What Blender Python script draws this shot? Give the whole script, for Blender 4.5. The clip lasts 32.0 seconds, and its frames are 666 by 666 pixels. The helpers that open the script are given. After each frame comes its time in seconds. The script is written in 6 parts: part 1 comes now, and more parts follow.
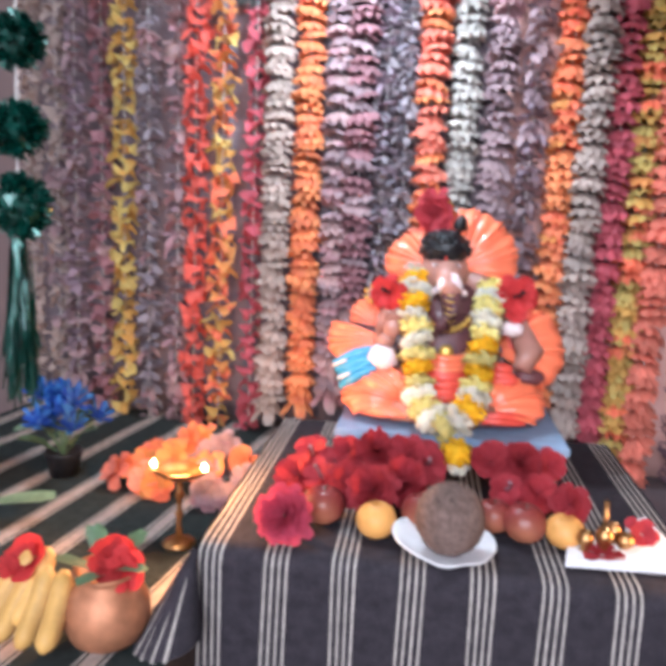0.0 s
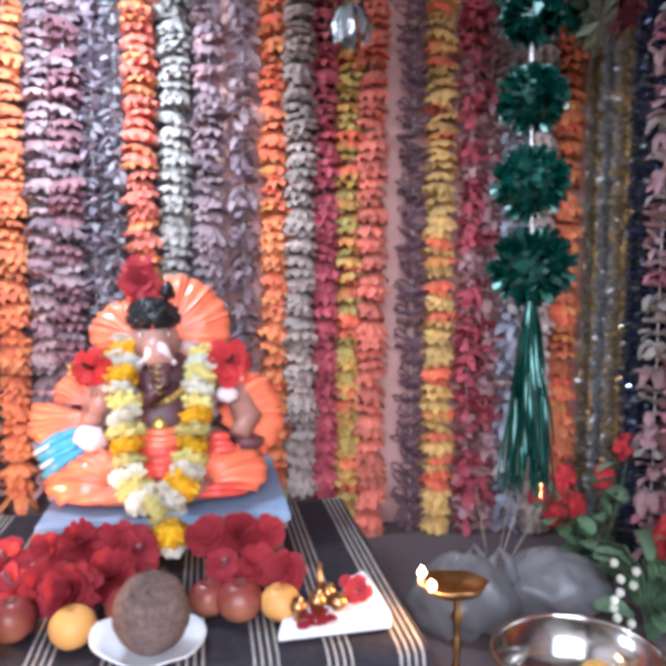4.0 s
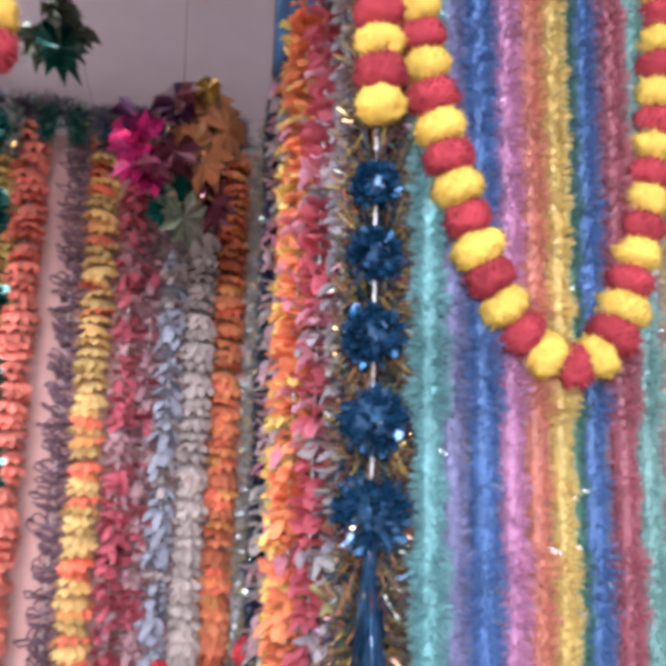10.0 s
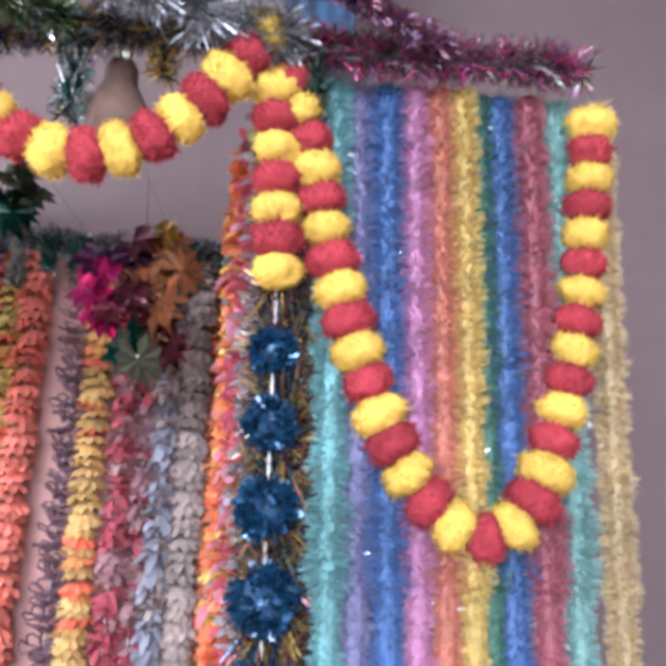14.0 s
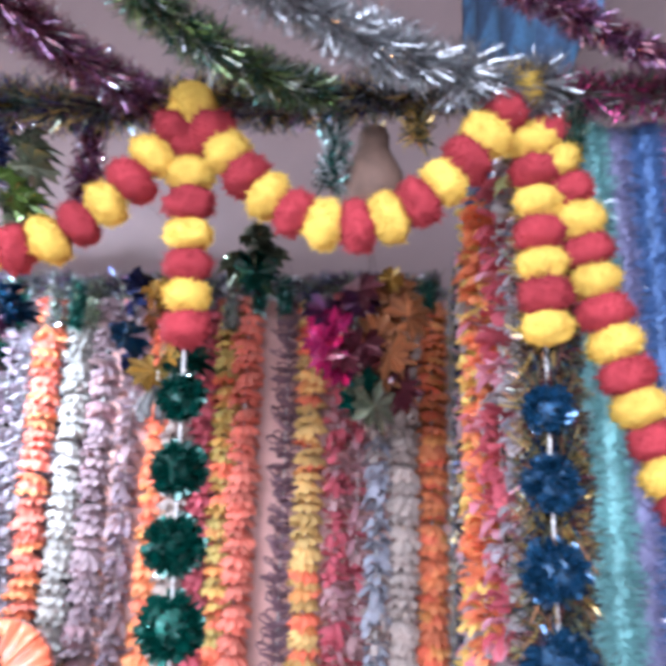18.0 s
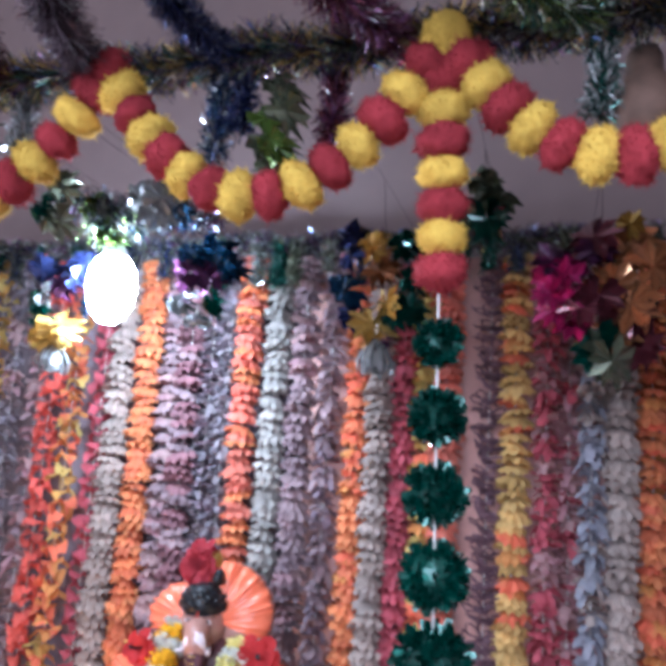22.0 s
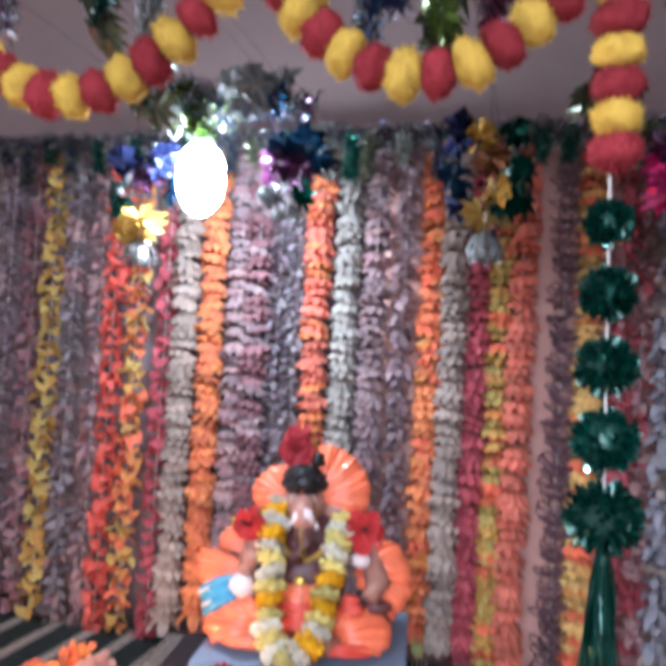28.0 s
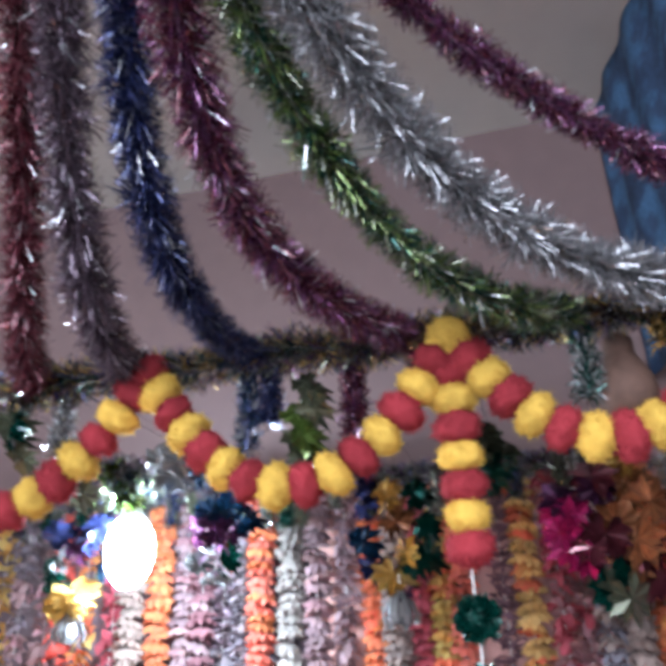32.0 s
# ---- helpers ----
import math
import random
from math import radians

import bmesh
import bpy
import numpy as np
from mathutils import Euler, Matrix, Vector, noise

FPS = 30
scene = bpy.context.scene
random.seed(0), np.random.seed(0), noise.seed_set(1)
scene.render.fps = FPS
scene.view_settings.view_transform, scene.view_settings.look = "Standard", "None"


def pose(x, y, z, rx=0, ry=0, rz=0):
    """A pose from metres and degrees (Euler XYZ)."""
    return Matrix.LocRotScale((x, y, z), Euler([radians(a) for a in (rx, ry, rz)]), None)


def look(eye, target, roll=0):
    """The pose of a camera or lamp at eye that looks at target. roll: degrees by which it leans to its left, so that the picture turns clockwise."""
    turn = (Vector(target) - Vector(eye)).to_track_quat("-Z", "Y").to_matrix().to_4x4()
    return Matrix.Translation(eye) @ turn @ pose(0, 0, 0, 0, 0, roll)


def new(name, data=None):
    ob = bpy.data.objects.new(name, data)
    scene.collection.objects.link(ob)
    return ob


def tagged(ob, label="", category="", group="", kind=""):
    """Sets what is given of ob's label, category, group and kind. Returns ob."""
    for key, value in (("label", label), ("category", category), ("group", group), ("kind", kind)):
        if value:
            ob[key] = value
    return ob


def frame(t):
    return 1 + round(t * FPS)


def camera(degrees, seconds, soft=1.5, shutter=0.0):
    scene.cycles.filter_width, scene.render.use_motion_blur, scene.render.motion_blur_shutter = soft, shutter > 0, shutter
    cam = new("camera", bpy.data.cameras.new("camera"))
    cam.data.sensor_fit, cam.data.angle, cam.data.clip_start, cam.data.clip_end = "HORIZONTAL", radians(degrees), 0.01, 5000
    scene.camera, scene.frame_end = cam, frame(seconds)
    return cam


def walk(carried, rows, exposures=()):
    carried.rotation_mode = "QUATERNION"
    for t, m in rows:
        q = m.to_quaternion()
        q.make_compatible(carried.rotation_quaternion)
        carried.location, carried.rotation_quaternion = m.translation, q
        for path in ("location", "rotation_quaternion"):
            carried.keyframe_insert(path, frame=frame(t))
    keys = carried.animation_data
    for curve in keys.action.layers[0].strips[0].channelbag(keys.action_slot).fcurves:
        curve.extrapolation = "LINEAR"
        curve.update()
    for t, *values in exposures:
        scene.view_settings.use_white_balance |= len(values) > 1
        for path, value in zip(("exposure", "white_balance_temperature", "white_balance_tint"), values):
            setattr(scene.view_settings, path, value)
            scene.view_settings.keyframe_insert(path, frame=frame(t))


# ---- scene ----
cam = camera(50.4, 32.0, 5.2, 0.5)
PATH = [
    (0, (0.295, 0.074, 1.474), (-0.233, 1.970, 1.117), 2.7),
    (0.5, (0.278, 0.105, 1.472), (-0.071, 2.024, 1.028), 1.9),
    (1, (0.297, 0.110, 1.481), (0.007, 2.046, 1.072), 1.7),
    (1.5, (0.333, 0.102, 1.491), (0.052, 2.070, 1.273), 1.4),
    (2, (0.370, 0.105, 1.483), (0.175, 2.087, 1.294), 1.1),
    (2.5, (0.406, 0.112, 1.480), (0.336, 2.102, 1.288), 0.5),
    (4.5, (0.430, 0.146, 1.487), (0.534, 2.137, 1.334), 0.5),
    (5, (0.441, 0.146, 1.493), (0.651, 2.131, 1.363), 1.0),
    (5.5, (0.466, 0.140, 1.500), (0.802, 2.108, 1.393), 1.7),
    (6, (0.479, 0.137, 1.501), (0.866, 2.097, 1.416), 1.5),
    (6.5, (0.492, 0.141, 1.519), (0.931, 2.092, 1.499), 1.7),
    (7, (0.494, 0.132, 1.537), (0.973, 2.073, 1.593), 1.3),
    (7.5, (0.512, 0.119, 1.552), (1.035, 2.048, 1.635), 1.4),
    (8, (0.522, 0.109, 1.568), (1.129, 2.010, 1.707), 2.0),
    (8.5, (0.517, 0.098, 1.582), (1.217, 1.964, 1.742), 1.4),
    (9, (0.603, 0.086, 1.573), (1.164, 1.991, 1.813), -0.2),
    (9.5, (0.796, 0.075, 1.583), (1.149, 2.028, 1.827), 2.0),
    (10, (0.893, 0.142, 1.544), (1.335, 2.073, 1.823), 1.7),
    (10.5, (0.992, 0.208, 1.577), (1.463, 2.125, 1.899), 2.1),
    (11, (1.051, 0.156, 1.580), (1.367, 2.100, 1.924), 2.2),
    (11.5, (1.101, 0.098, 1.603), (1.403, 2.034, 2.006), 0.7),
    (12, (1.121, 0.076, 1.621), (1.361, 2.028, 1.986), 0.2),
    (12.5, (1.127, 0.083, 1.644), (1.331, 2.039, 2.008), 1.2),
    (13, (1.133, 0.080, 1.665), (1.336, 2.028, 2.069), 1.0),
    (13.5, (1.139, 0.095, 1.680), (1.308, 2.043, 2.100), 1.9),
    (15.5, (1.106, 0.073, 1.735), (1.260, 2.023, 2.155), 1.6),
    (16, (1.092, 0.072, 1.740), (1.229, 2.018, 2.178), 2.1),
    (16.5, (1.075, 0.064, 1.754), (1.203, 2.005, 2.221), 2.0),
    (17, (1.050, 0.059, 1.755), (1.113, 2.007, 2.205), 2.0),
    (17.5, (1.010, 0.063, 1.754), (0.966, 2.019, 2.168), 1.2),
    (18, (0.960, 0.073, 1.760), (0.751, 2.017, 2.182), 1.6),
    (18.5, (0.926, 0.077, 1.752), (0.604, 2.011, 2.148), 2.3),
    (19, (0.923, 0.100, 1.732), (0.610, 2.052, 2.038), 2.5),
    (19.5, (0.915, 0.133, 1.717), (0.604, 2.099, 1.909), 2.4),
    (20, (0.913, 0.140, 1.714), (0.570, 2.101, 1.908), 2.3),
    (20.5, (0.897, 0.133, 1.714), (0.497, 2.080, 1.934), 2.6),
    (21, (0.871, 0.122, 1.712), (0.403, 2.049, 1.968), 3.0),
    (21.5, (0.844, 0.100, 1.717), (0.285, 2.002, 1.979), 3.1),
    (22, (0.811, 0.089, 1.728), (0.209, 1.969, 2.050), 3.8),
    (22.5, (0.801, 0.074, 1.737), (0.166, 1.931, 2.120), 4.4),
    (23, (0.798, 0.045, 1.730), (0.139, 1.895, 2.108), 4.6),
    (23.5, (0.795, 0.045, 1.721), (0.054, 1.875, 2.038), 4.1),
    (24, (0.799, 0.059, 1.696), (0.013, 1.888, 1.885), 3.1),
    (24.5, (0.800, 0.071, 1.691), (0.045, 1.917, 1.838), 2.0),
    (25, (0.799, 0.067, 1.671), (0.028, 1.912, 1.726), 2.0),
    (25.5, (0.783, 0.047, 1.674), (0.071, 1.915, 1.733), 2.8),
    (27.5, (0.588, 0.012, 1.647), (0.071, 1.941, 1.534), 2.2),
    (28, (0.574, -0.004, 1.674), (0.047, 1.924, 1.741), 3.3),
    (28.5, (0.562, -0.017, 1.721), (0.003, 1.879, 2.023), 3.8),
    (29, (0.573, -0.024, 1.737), (0.066, 1.869, 2.135), 3.8),
    (29.5, (0.645, -0.041, 1.747), (0.225, 1.842, 2.273), 2.8),
    (30, (0.711, -0.049, 1.776), (0.429, 1.827, 2.409), 0.8),
    (30.5, (0.757, -0.051, 1.797), (0.527, 1.811, 2.491), -0.6),
    (31, (0.785, -0.035, 1.803), (0.565, 1.813, 2.536), -1.4),
    (31.5, (0.775, -0.046, 1.821), (0.415, 1.772, 2.572), -1.6),
    (32, (0.766, -0.064, 1.833), (0.277, 1.695, 2.651), -1.5),
]
EXPOSURES = [(t, e + 0.12, k, 5) for t, e, k in ((0, 0.84, 5500), (1.5, 0.72, 5000), (2.5, 0.74, 5000), (4, 0.95, 5300), (6, 1.42, 5600), (8, 1.62, 5500), (13, 1.6, 5400), (16.5, 1.65, 5100), (19, 1.45, 5250), (21.5, 0.7, 5050), (23, 0.53, 4950), (24.5, 0.50, 5400), (28, 0.52, 5400), (29.5, 0.70, 5150), (32, 0.86, 5400))]
walk(cam, [(t, look(eye, target, roll)) for t, eye, target, roll in PATH], EXPOSURES)

# ---- world, lamps ----
world = bpy.data.worlds.new("world")
scene.world = world
world.use_nodes = True
world.node_tree.nodes["Background"].inputs[0].default_value = (0.62, 0.56, 0.60, 1)
world.node_tree.nodes["Background"].inputs[1].default_value = 0.02


def area_lamp(name, m, size, watts, colour):
    data = bpy.data.lights.new(name, "AREA")
    data.size, data.energy, data.color = size, watts, colour
    ob = new(name, data)
    ob.matrix_basis = m
    return ob


def point_lamp(name, place, radius, watts, colour):
    data = bpy.data.lights.new(name, "POINT")
    data.shadow_soft_size, data.energy, data.color = radius, watts, colour
    ob = new(name, data)
    ob.location = place
    return ob


LED = (-0.13, 1.40, 2.075)
# broad fill lamp added for the room's light, whose source is unseen
area_lamp("room_tube_glow", look((0.5, -2.3, 2.7), (0.6, 1.2, 1.5)), 2.6, 138, (1.0, 0.95, 0.98))

# ---- materials ----


def hazy(c, film=0.085):
    """The colour with the pale veil of smoke haze mixed in; film is its share."""
    return tuple(v * (1 - film) + film * d for v, d in zip(c, (0.62, 0.55, 0.57)))


def mat(name, colour, rough=0.7, metal=0.0, vary=0.12, scale=60.0, bump=0.15, shine=0.3, through_light=0.0, second=None, spread=0.06, coat=0.0, film=0.085):
    """A surface with grain at two scales, fine relief and a small change from object to object."""
    m = bpy.data.materials.new(name)
    m.use_nodes = True
    nt = m.node_tree
    n, l = nt.nodes, nt.links
    b = n["Principled BSDF"]
    if metal < 0.1:
        colour, second = hazy(colour, film), hazy(second, film) if second else None
    b.inputs["Roughness"].default_value, b.inputs["Metallic"].default_value = rough, metal
    b.inputs["Specular IOR Level"].default_value = shine
    b.inputs["Coat Weight"].default_value = coat
    co = n.new("ShaderNodeTexCoord")
    fine, wide = n.new("ShaderNodeTexNoise"), n.new("ShaderNodeTexNoise")
    fine.inputs["Scale"].default_value, wide.inputs["Scale"].default_value = scale, scale / 9
    fine.inputs["Detail"].default_value = 4
    l.new(co.outputs["Object"], fine.inputs["Vector"])
    l.new(co.outputs["Object"], wide.inputs["Vector"])
    add = n.new("ShaderNodeMath")
    add.operation = "MULTIPLY_ADD"
    add.inputs[1].default_value = 0.5
    l.new(fine.outputs[0], add.inputs[0])
    half = n.new("ShaderNodeMath")
    half.operation = "MULTIPLY"
    half.inputs[1].default_value = 0.5
    l.new(wide.outputs[0], half.inputs[0])
    l.new(half.outputs[0], add.inputs[2])
    ramp = n.new("ShaderNodeMapRange")
    ramp.inputs["From Min"].default_value, ramp.inputs["From Max"].default_value = 0.3, 0.7
    ramp.inputs["To Min"].default_value, ramp.inputs["To Max"].default_value = 1 - 2 * vary, 1 + 1.2 * vary
    l.new(add.outputs[0], ramp.inputs["Value"])
    info = n.new("ShaderNodeObjectInfo")
    own = n.new("ShaderNodeMapRange")
    own.inputs["To Min"].default_value, own.inputs["To Max"].default_value = 1 - 2 * spread, 1 + 2 * spread
    l.new(info.outputs["Random"], own.inputs["Value"])
    both = n.new("ShaderNodeMath")
    both.operation = "MULTIPLY"
    l.new(ramp.outputs[0], both.inputs[0])
    l.new(own.outputs[0], both.inputs[1])
    hsv = n.new("ShaderNodeHueSaturation")
    hsv.inputs["Color"].default_value = (*colour, 1)
    if second:
        mix = n.new("ShaderNodeMix")
        mix.data_type = "RGBA"
        mix.inputs["A"].default_value, mix.inputs["B"].default_value = (*colour, 1), (*second, 1)
        edge = n.new("ShaderNodeMapRange")
        edge.inputs["From Min"].default_value, edge.inputs["From Max"].default_value = 0.46, 0.56
        l.new(wide.outputs[0], edge.inputs["Value"])
        l.new(edge.outputs[0], mix.inputs["Factor"])
        l.new(mix.outputs["Result"], hsv.inputs["Color"])
    l.new(both.outputs[0], hsv.inputs["Value"])
    l.new(hsv.outputs[0], b.inputs["Base Color"])
    if bump:
        bp = n.new("ShaderNodeBump")
        bp.inputs["Strength"].default_value, bp.inputs["Distance"].default_value = bump, 0.004
        l.new(add.outputs[0], bp.inputs["Height"])
        l.new(bp.outputs[0], b.inputs["Normal"])
    if through_light:
        tr = n.new("ShaderNodeBsdfTranslucent")
        l.new(hsv.outputs[0], tr.inputs["Color"])
        ms = n.new("ShaderNodeMixShader")
        ms.inputs[0].default_value = through_light
        l.new(b.outputs[0], ms.inputs[1])
        l.new(tr.outputs[0], ms.inputs[2])
        l.new(ms.outputs[0], n["Material Output"].inputs["Surface"])
    return m


def glow(name, colour, strength):
    m = bpy.data.materials.new(name)
    m.use_nodes = True
    b = m.node_tree.nodes["Principled BSDF"]
    b.inputs["Base Color"].default_value = (*colour, 1)
    b.inputs["Emission Color"].default_value = (*colour, 1)
    b.inputs["Emission Strength"].default_value = strength
    return m


# the large film share pales the petals the way smoke haze would
def petal(name, colour, second=None, film=0.27):
    return mat(name, colour, film=film, rough=0.7, vary=0.16, scale=120, bump=0.1, shine=0.2, through_light=0.46, second=second, spread=0.1)


def foil(name, colour, rough=0.22):
    """Thin metallised film: each strand of its own tint."""
    m = mat(name, tuple(0.8 * v for v in colour), rough=rough, metal=0.62, coat=0.7, vary=0.2, scale=200, bump=0.05, spread=0.08)
    nt = m.node_tree
    geo = nt.nodes.new("ShaderNodeNewGeometry")
    rnd = nt.nodes.new("ShaderNodeMapRange")
    rnd.inputs["To Min"].default_value, rnd.inputs["To Max"].default_value = 0.04, 0.34
    nt.links.new(geo.outputs["Random Per Island"], rnd.inputs["Value"])
    nt.links.new(rnd.outputs[0], nt.nodes["Principled BSDF"].inputs["Roughness"])
    return m


